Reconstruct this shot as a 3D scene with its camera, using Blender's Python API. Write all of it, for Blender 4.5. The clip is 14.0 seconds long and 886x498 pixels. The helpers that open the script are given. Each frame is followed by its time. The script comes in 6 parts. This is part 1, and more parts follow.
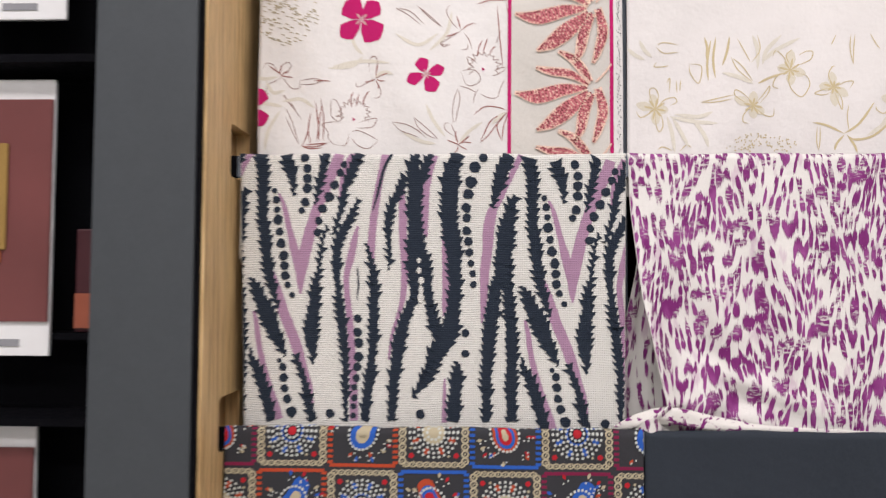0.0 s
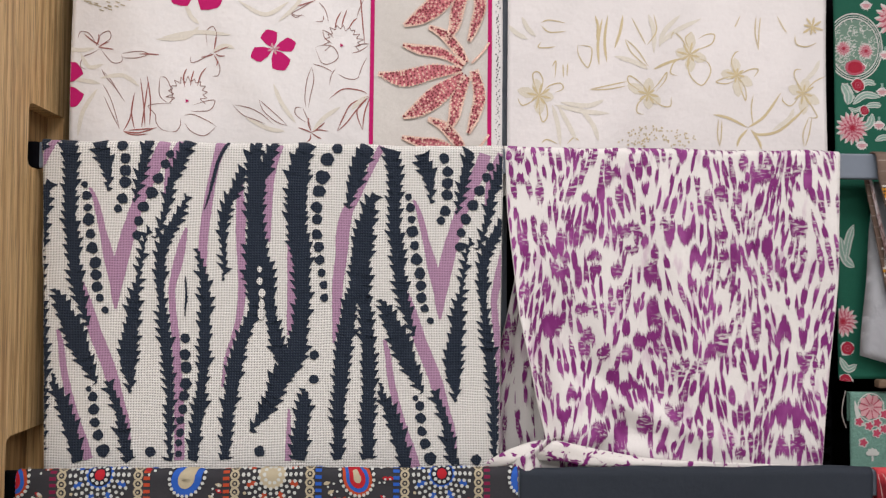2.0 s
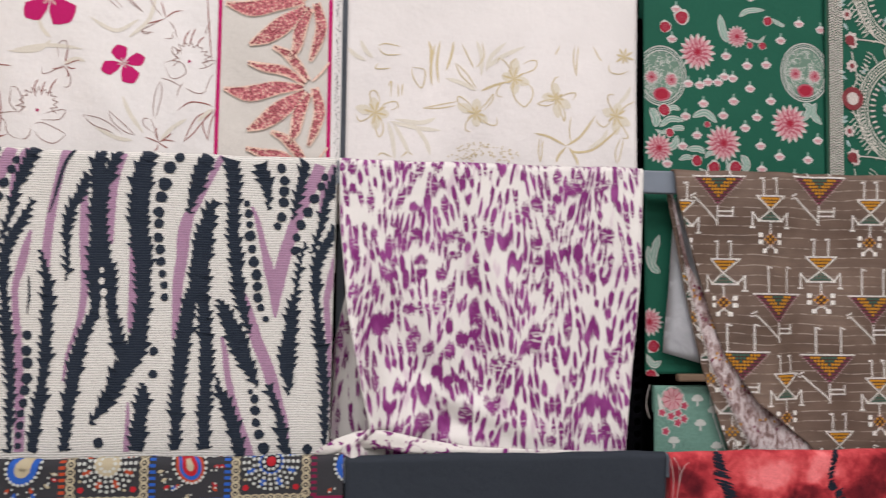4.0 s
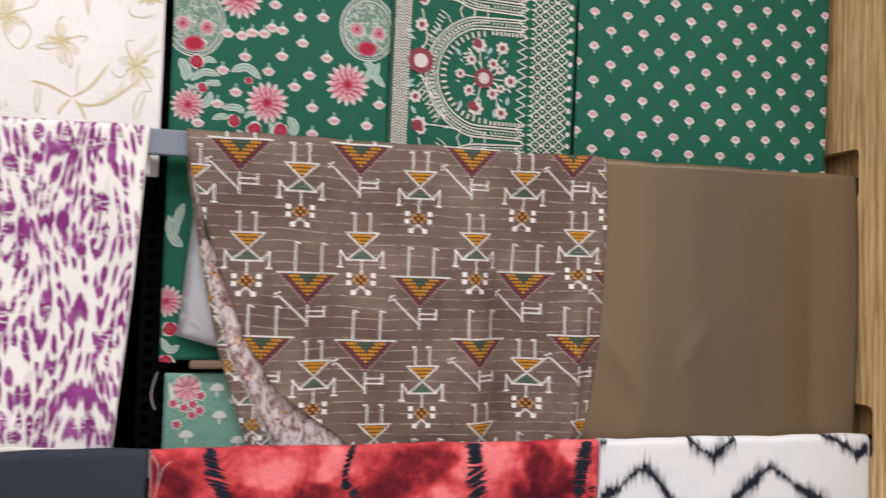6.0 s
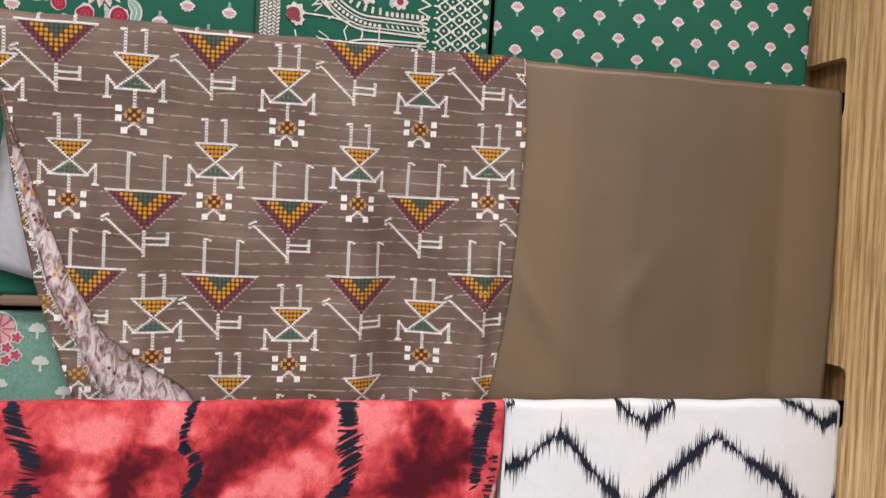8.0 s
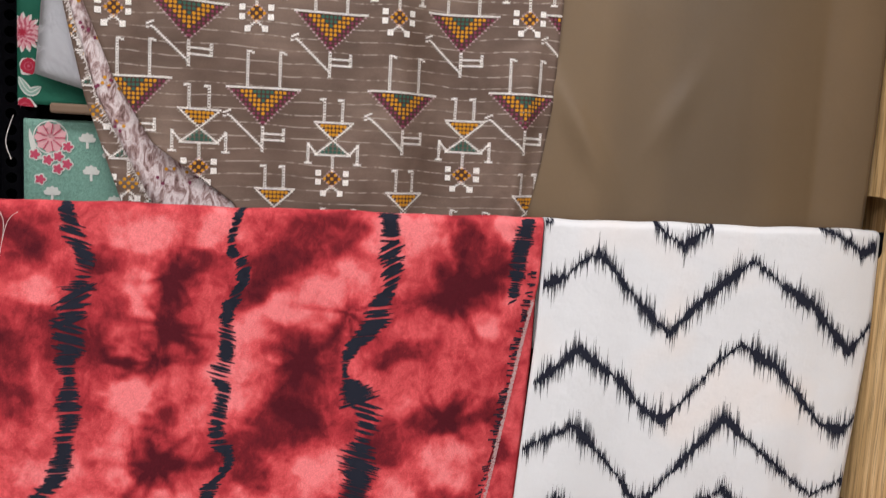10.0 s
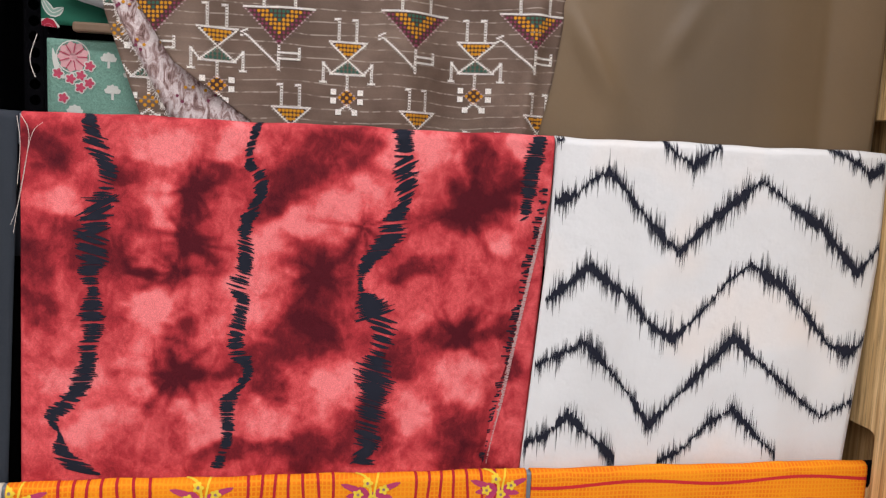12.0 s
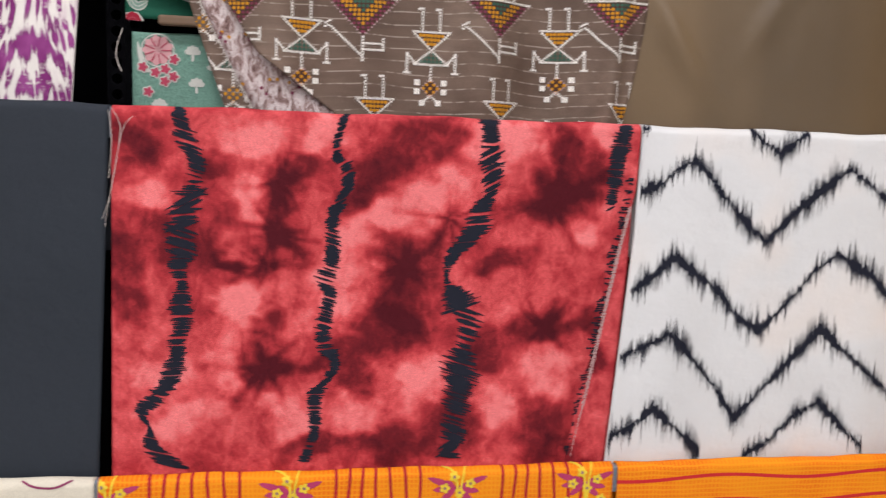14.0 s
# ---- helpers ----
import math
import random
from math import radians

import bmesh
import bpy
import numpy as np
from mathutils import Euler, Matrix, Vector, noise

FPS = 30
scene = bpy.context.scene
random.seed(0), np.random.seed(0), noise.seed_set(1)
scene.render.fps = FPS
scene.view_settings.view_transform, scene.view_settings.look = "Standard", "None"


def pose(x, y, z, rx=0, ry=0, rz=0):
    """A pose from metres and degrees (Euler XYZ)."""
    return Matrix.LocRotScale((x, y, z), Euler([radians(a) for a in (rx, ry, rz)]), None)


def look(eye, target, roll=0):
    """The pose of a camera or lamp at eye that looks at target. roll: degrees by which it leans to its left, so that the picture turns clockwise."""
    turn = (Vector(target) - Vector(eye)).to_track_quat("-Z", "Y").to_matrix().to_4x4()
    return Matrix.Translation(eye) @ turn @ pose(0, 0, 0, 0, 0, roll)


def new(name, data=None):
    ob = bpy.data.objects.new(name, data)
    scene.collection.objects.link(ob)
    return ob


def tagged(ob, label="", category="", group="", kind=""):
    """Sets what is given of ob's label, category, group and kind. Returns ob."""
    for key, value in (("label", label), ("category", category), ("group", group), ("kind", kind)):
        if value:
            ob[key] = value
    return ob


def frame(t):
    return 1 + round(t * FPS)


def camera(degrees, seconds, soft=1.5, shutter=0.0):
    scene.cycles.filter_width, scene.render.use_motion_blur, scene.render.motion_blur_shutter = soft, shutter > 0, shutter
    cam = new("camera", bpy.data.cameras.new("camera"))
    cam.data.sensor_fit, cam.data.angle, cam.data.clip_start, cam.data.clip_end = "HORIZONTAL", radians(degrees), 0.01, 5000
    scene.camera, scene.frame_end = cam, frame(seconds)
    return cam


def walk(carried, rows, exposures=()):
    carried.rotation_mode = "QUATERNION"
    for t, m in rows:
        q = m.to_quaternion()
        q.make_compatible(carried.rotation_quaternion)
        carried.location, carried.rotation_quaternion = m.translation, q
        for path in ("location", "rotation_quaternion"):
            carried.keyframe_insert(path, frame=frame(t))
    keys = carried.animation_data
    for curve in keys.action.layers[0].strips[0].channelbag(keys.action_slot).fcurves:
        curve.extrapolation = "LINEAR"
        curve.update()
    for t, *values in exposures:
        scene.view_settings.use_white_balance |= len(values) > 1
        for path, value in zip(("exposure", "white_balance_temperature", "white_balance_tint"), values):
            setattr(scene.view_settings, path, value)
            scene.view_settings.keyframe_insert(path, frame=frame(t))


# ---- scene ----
cam = camera(56.7, 14.0, soft=1.25, shutter=0.45)
PATH = [
    (0, (0.257, -0.887, 1.351), (0.182, 1.109, 1.451), 0.3),
    (0.5, (0.301, -0.768, 1.369), (0.26, 1.231, 1.437), 0.5),
    (1, (0.332, -0.732, 1.369), (0.338, 1.267, 1.429), 0.6),
    (1.5, (0.34, -0.739, 1.371), (0.38, 1.26, 1.438), 0.5),
    (2, (0.33, -0.758, 1.371), (0.423, 1.238, 1.455), 0.4),
    (2.2, (0.328, -0.769, 1.373), (0.442, 1.226, 1.458), 0.4),
    (4.3, (0.458, -0.83, 1.353), (0.76, 1.142, 1.488), 0.6),
    (4.5, (0.487, -0.824, 1.355), (0.826, 1.142, 1.487), 0.6),
    (5, (0.6, -0.811, 1.358), (1.003, 1.144, 1.48), 1.0),
    (5.5, (0.71, -0.805, 1.362), (1.17, 1.139, 1.466), 1.3),
    (6, (0.823, -0.8, 1.365), (1.315, 1.137, 1.44), 1.7),
    (6.5, (0.889, -0.793, 1.364), (1.399, 1.14, 1.412), 2.0),
    (7, (0.933, -0.78, 1.357), (1.442, 1.154, 1.397), 2.3),
    (7.5, (0.977, -0.691, 1.358), (1.438, 1.255, 1.353), 2.5),
    (8, (0.978, -0.683, 1.354), (1.426, 1.265, 1.292), 2.8),
    (8.5, (0.98, -0.677, 1.334), (1.403, 1.274, 1.219), 2.9),
    (9, (0.98, -0.676, 1.308), (1.38, 1.272, 1.094), 3.1),
    (9.2, (0.978, -0.678, 1.303), (1.376, 1.267, 1.059), 3.2),
    (11.3, (0.965, -0.713, 1.193), (1.319, 1.243, 0.974), 2.4),
    (11.5, (0.968, -0.713, 1.198), (1.315, 1.242, 0.955), 2.5),
    (12, (0.967, -0.716, 1.191), (1.328, 1.237, 0.951), 2.6),
    (12.5, (0.968, -0.719, 1.189), (1.331, 1.233, 0.946), 2.6),
    (13, (0.973, -0.719, 1.192), (1.324, 1.234, 0.938), 2.5),
    (13.5, (0.961, -0.714, 1.191), (1.295, 1.241, 0.935), 2.4),
    (14, (0.912, -0.7, 1.185), (1.229, 1.259, 0.931), 2.0),
]
EXPOSURE = ((0, 0.02), (0.5, 0.04), (1.0, -0.08), (2, -0.14), (5, 0.0), (6.5, 0.25), (7.5, 0.3), (9, 0.22), (12.5, 0.15), (14, 0.15))
walk(cam, [(t, look(eye, target, roll)) for t, eye, target, roll in PATH], EXPOSURE)
LAMP = 17.0

# ---- world and lights ----
world = bpy.data.worlds.new("world")
scene.world = world
world.use_nodes = True
world.node_tree.nodes["Background"].inputs[0].default_value = (0.9, 0.95, 1.0, 1)
world.node_tree.nodes["Background"].inputs[1].default_value = 0.02


def ceiling_lamp(x, y, power, sx=1.2, sy=0.3, warm=(1.0, 0.95, 0.97)):
    lamp = bpy.data.lights.new("ceiling_lamp", "AREA")
    lamp.shape, lamp.size, lamp.size_y = "RECTANGLE", sx, sy
    lamp.energy, lamp.color = power, warm
    new("ceiling_lamp", lamp).matrix_world = pose(x, y, 2.78)


for lx, share in ((-0.4, 1.2), (0.75, 1.0), (1.9, 0.8)):
    ceiling_lamp(lx, -1.15, LAMP * share)
    ceiling_lamp(lx, -2.5, LAMP * share)


# ---- node helpers ----
class Nodes:
    """A small builder for one material's node tree."""

    def __init__(self, name):
        self.mat = bpy.data.materials.new(name)
        self.mat.use_nodes = True
        self.tree = self.mat.node_tree
        self.bsdf = self.tree.nodes["Principled BSDF"]
        self.co = self.tree.nodes.new("ShaderNodeTexCoord").outputs["Object"]

    def put(self, socket, value):
        if hasattr(value, "is_output"):
            self.tree.links.new(value, socket)
        elif isinstance(value, tuple) and len(value) == 3 and socket.type == "RGBA":
            socket.default_value = (*value, 1)
        else:
            socket.default_value = value

    def math(self, op, a, b=0.0, c=0.0):
        n = self.tree.nodes.new("ShaderNodeMath")
        n.operation = op
        for s, v in zip(n.inputs, (a, b, c)):
            self.put(s, v)
        return n.outputs[0]

    def xyz(self, v=None):
        n = self.tree.nodes.new("ShaderNodeSeparateXYZ")
        self.put(n.inputs[0], v or self.co)
        return n.outputs

    def vec(self, x, y, z):
        n = self.tree.nodes.new("ShaderNodeCombineXYZ")
        for s, v in zip(n.inputs, (x, y, z)):
            self.put(s, v)
        return n.outputs[0]

    def scaled(self, sx, sy, sz, v=None, shift=(0, 0, 0)):
        n = self.tree.nodes.new("ShaderNodeMapping")
        self.put(n.inputs["Vector"], v or self.co)
        n.inputs["Scale"].default_value = (sx, sy, sz)
        n.inputs["Location"].default_value = shift
        return n.outputs[0]

    def noise(self, scale, detail=2.0, v=None, rough=0.5, warp=0.0):
        n = self.tree.nodes.new("ShaderNodeTexNoise")
        self.put(n.inputs["Vector"], v or self.co)
        n.inputs["Scale"].default_value, n.inputs["Detail"].default_value = scale, detail
        n.inputs["Roughness"].default_value, n.inputs["Distortion"].default_value = rough, warp
        return n.outputs["Fac"]

    def white(self, v):
        n = self.tree.nodes.new("ShaderNodeTexWhiteNoise")
        n.noise_dimensions = "1D"
        self.put(n.inputs["W"], v)
        return n.outputs["Value"]

    def ramp(self, fac, *stops):
        n = self.tree.nodes.new("ShaderNodeValToRGB")
        self.put(n.inputs[0], fac)
        e = n.color_ramp.elements
        while len(e) < len(stops):
            e.new(0.5)
        for el, (p, c) in zip(e, stops):
            el.position, el.color = p, (*c, 1) if isinstance(c, tuple) else (c, c, c, 1)
        return n.outputs[0]

    def step(self, v, lo, hi):
        n = self.tree.nodes.new("ShaderNodeMapRange")
        n.interpolation_type = "SMOOTHSTEP"
        for i, x in enumerate((v, lo, hi, 0.0, 1.0)):
            self.put(n.inputs[i], x)
        return n.outputs[0]

    def mix(self, fac, a, b, how="MIX"):
        n = self.tree.nodes.new("ShaderNodeMix")
        n.data_type, n.blend_type = "RGBA", how
        n.inputs[0].default_value = 1.0
        self.put(n.inputs[0], fac)
        self.put(n.inputs[6], a)
        self.put(n.inputs[7], b)
        return n.outputs[2]

    def bump(self, height, strength, distance=0.001, after=None):
        n = self.tree.nodes.new("ShaderNodeBump")
        n.inputs["Strength"].default_value, n.inputs["Distance"].default_value = strength, distance
        self.put(n.inputs["Height"], height)
        if after:
            self.put(n.inputs["Normal"], after)
        return n.outputs[0]

    def done(self, color, rough=0.9, normal=None, sheen=0.0, metal=0.0, spec=0.3):
        b = self.bsdf.inputs
        self.put(b["Base Color"], color)
        self.put(b["Roughness"], rough)
        self.put(b["Metallic"], metal)
        self.put(b["Specular IOR Level"], spec)
        b["Sheen Weight"].default_value = sheen
        if normal:
            self.put(b["Normal"], normal)
        return self.mat


def weave(n, pitch, depth=0.6):
    """Over-and-under threads of the given pitch: a height from 0 to 1."""
    x, y, z = n.xyz()
    wob = n.math("MULTIPLY", n.noise(60, 2), pitch * 1.2)
    a = n.math("SINE", n.math("MULTIPLY", n.math("ADD", x, wob), 2 * math.pi / pitch))
    b = n.math("SINE", n.math("MULTIPLY", n.math("ADD", z, wob), 2 * math.pi / pitch))
    return n.math("MULTIPLY_ADD", n.math("MULTIPLY", a, b), 0.5 * depth, 0.5)


def cloth_finish(n, color, pitch=0.0011, relief=0.25, gaps=0.12, rough=0.9, sheen=0.0, spec=0.15, crease=0.6):
    """Thread relief, faint dirt and creases laid over a cloth's colour."""
    h = weave(n, pitch)
    vary = n.ramp(n.noise(9, 4), (0.3, 0.90), (0.7, 1.0))
    fibre = n.ramp(n.noise(900, 2), (0.3, 1 - gaps), (0.7, 1.0))
    threads = n.ramp(h, (0.22, 1 - gaps), (0.5, 1.0))
    col = n.mix(1.0, n.mix(1.0, n.mix(1.0, color, vary, "MULTIPLY"), fibre, "MULTIPLY"), threads, "MULTIPLY")
    nor = n.bump(h, relief, 0.0006)
    nor = n.bump(n.noise(22, 4, rough=0.6), crease, 0.004, nor)
    return n.done(col, rough, nor, sheen, spec=spec)


def plain_cloth(name, color, **kw):
    return cloth_finish(Nodes(name), color, **kw)


def paint(name, color, rough=0.5, metal=0.0, grain=60, amount=0.08, spec=0.3):
    n = Nodes(name)
    col = n.mix(1.0, color, n.ramp(n.noise(grain, 5), (0.3, 1 - amount), (0.7, 1.0)), "MULTIPLY")
    rgh = n.ramp(n.noise(grain * 3, 3), (0.3, rough * 0.85), (0.7, min(1, rough * 1.1)))
    return n.done(col, rgh, n.bump(n.noise(grain * 8, 2), 0.08), metal=metal, spec=spec)


def oak(name, tint=(1, 1, 1)):
    n = Nodes(name)
    v = n.scaled(1, 1, 0.045)
    warp = n.noise(9, 2, n.scaled(1, 1, 0.12))
    y = n.xyz()[1]
    line = n.math("SINE", n.math("MULTIPLY_ADD", warp, 42.0, n.math("MULTIPLY", y, 560.0)))
    fine = n.noise(260, 4, v)
    pores = n.ramp(n.noise(700, 2, n.scaled(1, 1, 0.03)), (0.36, 0.5), (0.46, 1.0))
    base = n.ramp(n.math("MULTIPLY_ADD", line, 0.11, n.math("MULTIPLY", fine, 0.95)), (0.24, (0.40, 0.235, 0.095)), (0.5, (0.64, 0.43, 0.20)), (0.78, (0.80, 0.58, 0.31)))
    col = n.mix(0.8, base, pores, "MULTIPLY")
    col = n.mix(1.0, col, tint, "MULTIPLY")
    return n.done(col, n.ramp(fine, (0.3, 0.38), (0.7, 0.55)), n.bump(fine, 0.12), spec=0.4)


# ---- mesh helpers ----
def part(name, bm, material, parent=None, label=""):
    me = bpy.data.meshes.new(name)
    bm.to_mesh(me)
    bm.free()
    me.materials.append(material)
    ob = new(name, me)
    ob.parent = parent
    if label:
        ob["label"] = label
    return ob


def box(bm, x0, x1, y0, y1, z0, z1, bevel=0.0):
    m = Matrix.LocRotScale(((x0 + x1) / 2, (y0 + y1) / 2, (z0 + z1) / 2), None, (x1 - x0, y1 - y0, z1 - z0))
    made = bmesh.ops.create_cube(bm, size=1, matrix=m)["verts"]
    if bevel:
        edges = {e for v in made for e in v.link_edges}
        bmesh.ops.bevel(bm, geom=list(edges), offset=bevel, segments=2, affect="EDGES", profile=0.5)
    return bm


def boxed(x0, x1, y0, y1, z0, z1, bevel=0.0):
    return box(bmesh.new(), x0, x1, y0, y1, z0, z1, bevel)


def thing(name, label, category, kind="", group=""):
    return tagged(new(name), label, category, group, kind)


# ---- cloth on rails ----
ROLL = 0.007


def line(*knots):
    """A smooth curve through (depth below the crest, value) knots."""
    ks, vs = zip(*knots)
    return lambda s: np.interp(s, ks, vs)


def waves(seed, amp, count=7, lo=12, hi=70, slope=0.12):
    """Soft hanging folds: a sum of long, nearly upright waves that die out at the rail."""
    r = random.Random(seed)
    terms = [(r.uniform(lo, hi), r.uniform(-slope, slope), r.uniform(0, 6.3), r.uniform(0.4, 1)) for _ in range(count)]

    def f(x, s):
        total = sum(w * np.sin(k * (x + q * s) + p) / (1 + k / 40) for k, q, p, w in terms)
        return amp * total / 2.2 * np.clip(s / 0.12, 0.06, 1)
    return f


class Hung:
    """A cloth that hangs over a rail: its outline, folds and place."""

    def __init__(self, left, right, top, y, drop, fold=None, back=0.12, roll=ROLL):
        self.left = left if callable(left) else line((0, left))
        self.right = right if callable(right) else line((0, right))
        self.top, self.y, self.drop, self.back, self.roll = top, y, drop, back, roll
        self.fold = fold or (lambda x, s: 0 * x)
        self.slip = 0.0

    def place(self, x, s, lift=0.0):
        x, s = np.asarray(x, float), np.asarray(s, float)
        r, quarter = self.roll, self.roll * math.pi / 2
        a = np.clip(np.abs(s) / r, 0, math.pi / 2)
        side = np.where(s >= 0, 1.0, -1.0)
        rr = r + lift
        y = self.y + r - side * rr * np.sin(a)
        z = self.top - r + rr * np.cos(a) - np.maximum(np.abs(s) - quarter, 0)
        y = y - np.where(s > 0, self.fold(x, s), 0)
        ripple = 0.0006 * np.sin(x * 41 + self.top * 40) + 0.0004 * np.sin(x * 107 + 1 + self.y * 300)
        z = z + ripple * np.exp(-np.abs(s) / 0.03)
        return np.stack([x, y, z], -1)

    def build(self, name, mat, label, thick=0.0016, group="hanging cloths", dye=None):
        fine_step = 0.002 if dye else 0.004
        fine = np.linspace(-quarter_of(self), quarter_of(self), 15)
        ss = np.concatenate([np.linspace(-self.back, fine[0] - 0.004, 12), fine, np.arange(fine[-1] + fine_step, self.drop + fine_step, fine_step)])
        cols = max(8, int((float(self.right(0)) - float(self.left(0))) / fine_step))
        u = np.linspace(0, 1, cols + 1)
        edge = np.maximum(ss, 0)
        xs = self.left(edge)[:, None] * (1 - u) + self.right(edge)[:, None] * u
        co = self.place(xs, np.repeat(ss[:, None], cols + 1, 1))
        rows = len(ss)
        verts = co.reshape(-1, 3)
        i = np.arange(rows - 1)[:, None] * (cols + 1) + np.arange(cols)[None]
        faces = np.stack([i, i + cols + 1, i + cols + 2, i + 1], -1).reshape(-1, 4)
        me = bpy.data.meshes.new(name)
        me.from_pydata(verts.tolist(), [], faces.tolist())
        me.polygons.foreach_set("use_smooth", [True] * len(me.polygons))
        me.materials.append(mat)
        if dye:
            flat = dye(xs, np.repeat(ss[:, None], cols + 1, 1))
            me.attributes.new("dye", "FLOAT", "POINT").data.foreach_set("value", flat.ravel())
        ob = new(name, me)
        hem = ob.modifiers.new("thickness", "SOLIDIFY")
        hem.thickness, hem.offset = thick, -1
        self.ob = tagged(ob, label, "fabric", group)
        return ob


def quarter_of(h):
    return h.roll * math.pi / 2


def laid(h, shapes, lift, clip, limit):
    """Flat (x, depth) polygons in metres, cut small and laid on a hung cloth: places and triangles."""
    from mathutils.geometry import tessellate_polygon
    tris = []
    stack = []
    for poly in shapes:
        if len(poly) == 3:
            stack.append(tuple(poly))
        elif len(poly) == 4:
            a, b, c, d = poly
            stack += [(a, b, c), (a, c, d)]
        else:
            for t in tessellate_polygon([[Vector((p[0], p[1], 0)) for p in poly]]):
                stack.append(tuple(poly[k] for k in t))
    while stack:
        a, b, c = stack.pop()
        edges = ((math.dist(a, b), a, b, c), (math.dist(b, c), b, c, a), (math.dist(c, a), c, a, b))
        longest, p, q, o = max(edges)
        low = min(a[1], b[1], c[1])
        inside = (True,)
        if clip:
            inside = [h.left(v[1]) + 0.0006 < v[0] < h.right(v[1]) - 0.0006 and -0.004 < v[1] < h.drop for v in (a, b, c)]
            if not any(inside) and longest < 0.02:
                continue
        most = 0.0025 if low < 0.014 else limit
        if not all(inside):
            if longest < 0.0015:
                if sum(inside) < 2:
                    continue
            else:
                most = 0.0015
        if longest > most:
            m = ((p[0] + q[0]) / 2, (p[1] + q[1]) / 2)
            stack += [(p, m, o), (m, q, o)]
        else:
            tris.append((a, b, c))
    if not tris:
        return None
    flat = np.array(tris, float)
    e1, e2 = flat[:, 1] - flat[:, 0], flat[:, 2] - flat[:, 0]
    turn = e1[:, 0] * e2[:, 1] - e1[:, 1] * e2[:, 0]
    flat[turn > 0] = flat[turn > 0][:, ::-1]
    flat = flat.reshape(-1, 2)
    key = np.round(flat * 1e6).astype(np.int64)
    _, first, back = np.unique(key, axis=0, return_index=True, return_inverse=True)
    pts = flat[first]
    return h.place(pts[:, 0], pts[:, 1] + h.slip, lift), back.reshape(-1, 3)


def motif(h, name, layers, label="", clip=True, limit=0.007, kind=""):
    """One printed or stitched motif as one mesh: layers of (shapes, material, lift)."""
    cos, faces, slots, mats, base = [], [], [], [], 0
    for shapes, mat, lift in layers:
        got = laid(h, shapes, lift, clip, limit)
        if got is None:
            continue
        if mat not in mats:
            mats.append(mat)
        cos.append(got[0])
        faces.append(got[1] + base)
        slots += [mats.index(mat)] * len(got[1])
        base += len(got[0])
    if not cos:
        return None
    me = bpy.data.meshes.new(name)
    me.from_pydata(np.concatenate(cos).tolist(), [], np.concatenate(faces).tolist())
    for m in mats:
        me.materials.append(m)
    me.polygons.foreach_set("material_index", slots)
    me.polygons.foreach_set("use_smooth", [True] * len(slots))
    ob = new(name, me)
    ob.parent = h.ob
    if label:
        ob["label"] = label
    if kind:
        ob["kind"] = kind
    return ob


def prints(h, name, shapes, mat, label="", lift=0.0005, clip=True, limit=0.007, kind=""):
    return motif(h, name, [(shapes, mat, lift)], label, clip, limit, kind)


# ---- drawing shapes on cloth, in millimetres ----
def mm(text):
    """Points "x,depth[,width] ..." in millimetres as tuples in metres."""
    return [tuple(float(v) / 1000 for v in p.split(",")) for p in text.split()]


def smooth_path(pts, steps=8):
    """A rounded path through points of any size of tuple."""
    if len(pts) < 3:
        steps = max(steps, 6)
    out = []
    p = np.array([pts[0], *pts, pts[-1]], float)
    for i in range(1, len(p) - 2):
        for k in range(steps):
            t = k / steps
            a, b, c, d = p[i - 1:i + 3]
            out.append(0.5 * (2 * b + (c - a) * t + (2 * a - 5 * b + 4 * c - d) * t * t + (3 * b - a - 3 * c + d) * t ** 3))
    out.append(p[-2])
    return np.array(out)


def stroke(pts, width=None, steps=6, teeth=0.0, pitch=0.0045, taper=False, seed=0):
    """A painted line as quads; with teeth its edges are ragged like dyed yarn."""
    p = smooth_path([(*q[:2], q[2] if len(q) > 2 else width) for q in pts], steps)
    if teeth:
        seg = np.hypot(*np.diff(p[:, :2], axis=0).T)
        at = np.concatenate([[0], np.cumsum(seg)])
        n = max(3, int(at[-1] / pitch * 4))
        ts = np.linspace(0, at[-1], n)
        p = np.stack([np.interp(ts, at, p[:, k]) for k in range(3)], -1)
    d = np.gradient(p[:, :2], axis=0)
    d /= np.maximum(np.hypot(d[:, 0], d[:, 1]), 1e-9)[:, None]
    nrm = np.stack([-d[:, 1], d[:, 0]], -1)
    w = np.maximum(p[:, 2], 0.0003) / 2
    if taper:
        w = w * np.clip(np.sin(np.linspace(0.05, math.pi - 0.05, len(w))) * 1.3, 0.1, 1)
    wl, wr = w.copy(), w.copy()
    if teeth:
        r = random.Random(seed)
        k = np.arange(len(w))
        out = []
        for lag in (0, 2):
            tall = [r.uniform(0.25, 1.15) for _ in range(len(w) // 4 + 3)]
            out.append(np.array([teeth * tall[(i + lag) // 4] * (1.0, 0.55, 0.22, 0.0)[(i + lag) % 4] for i in k]))
        wl, wr = wl + out[0] - teeth * 0.22, wr + out[1] - teeth * 0.22
        wl, wr = np.maximum(wl, 0.0003), np.maximum(wr, 0.0003)
        fade = np.clip(w / 0.004, 0, 1)
        slant = np.stack([d * (out[q] * 0.9 * fade)[:, None] for q in (0, 1)])
    else:
        slant = np.zeros((2, len(p), 2))
    L, R = p[:, :2] + nrm * wl[:, None] - slant[0], p[:, :2] - nrm * wr[:, None] - slant[1]
    return [(tuple(L[i]), tuple(L[i + 1]), tuple(R[i + 1]), tuple(R[i])) for i in range(len(p) - 1)]


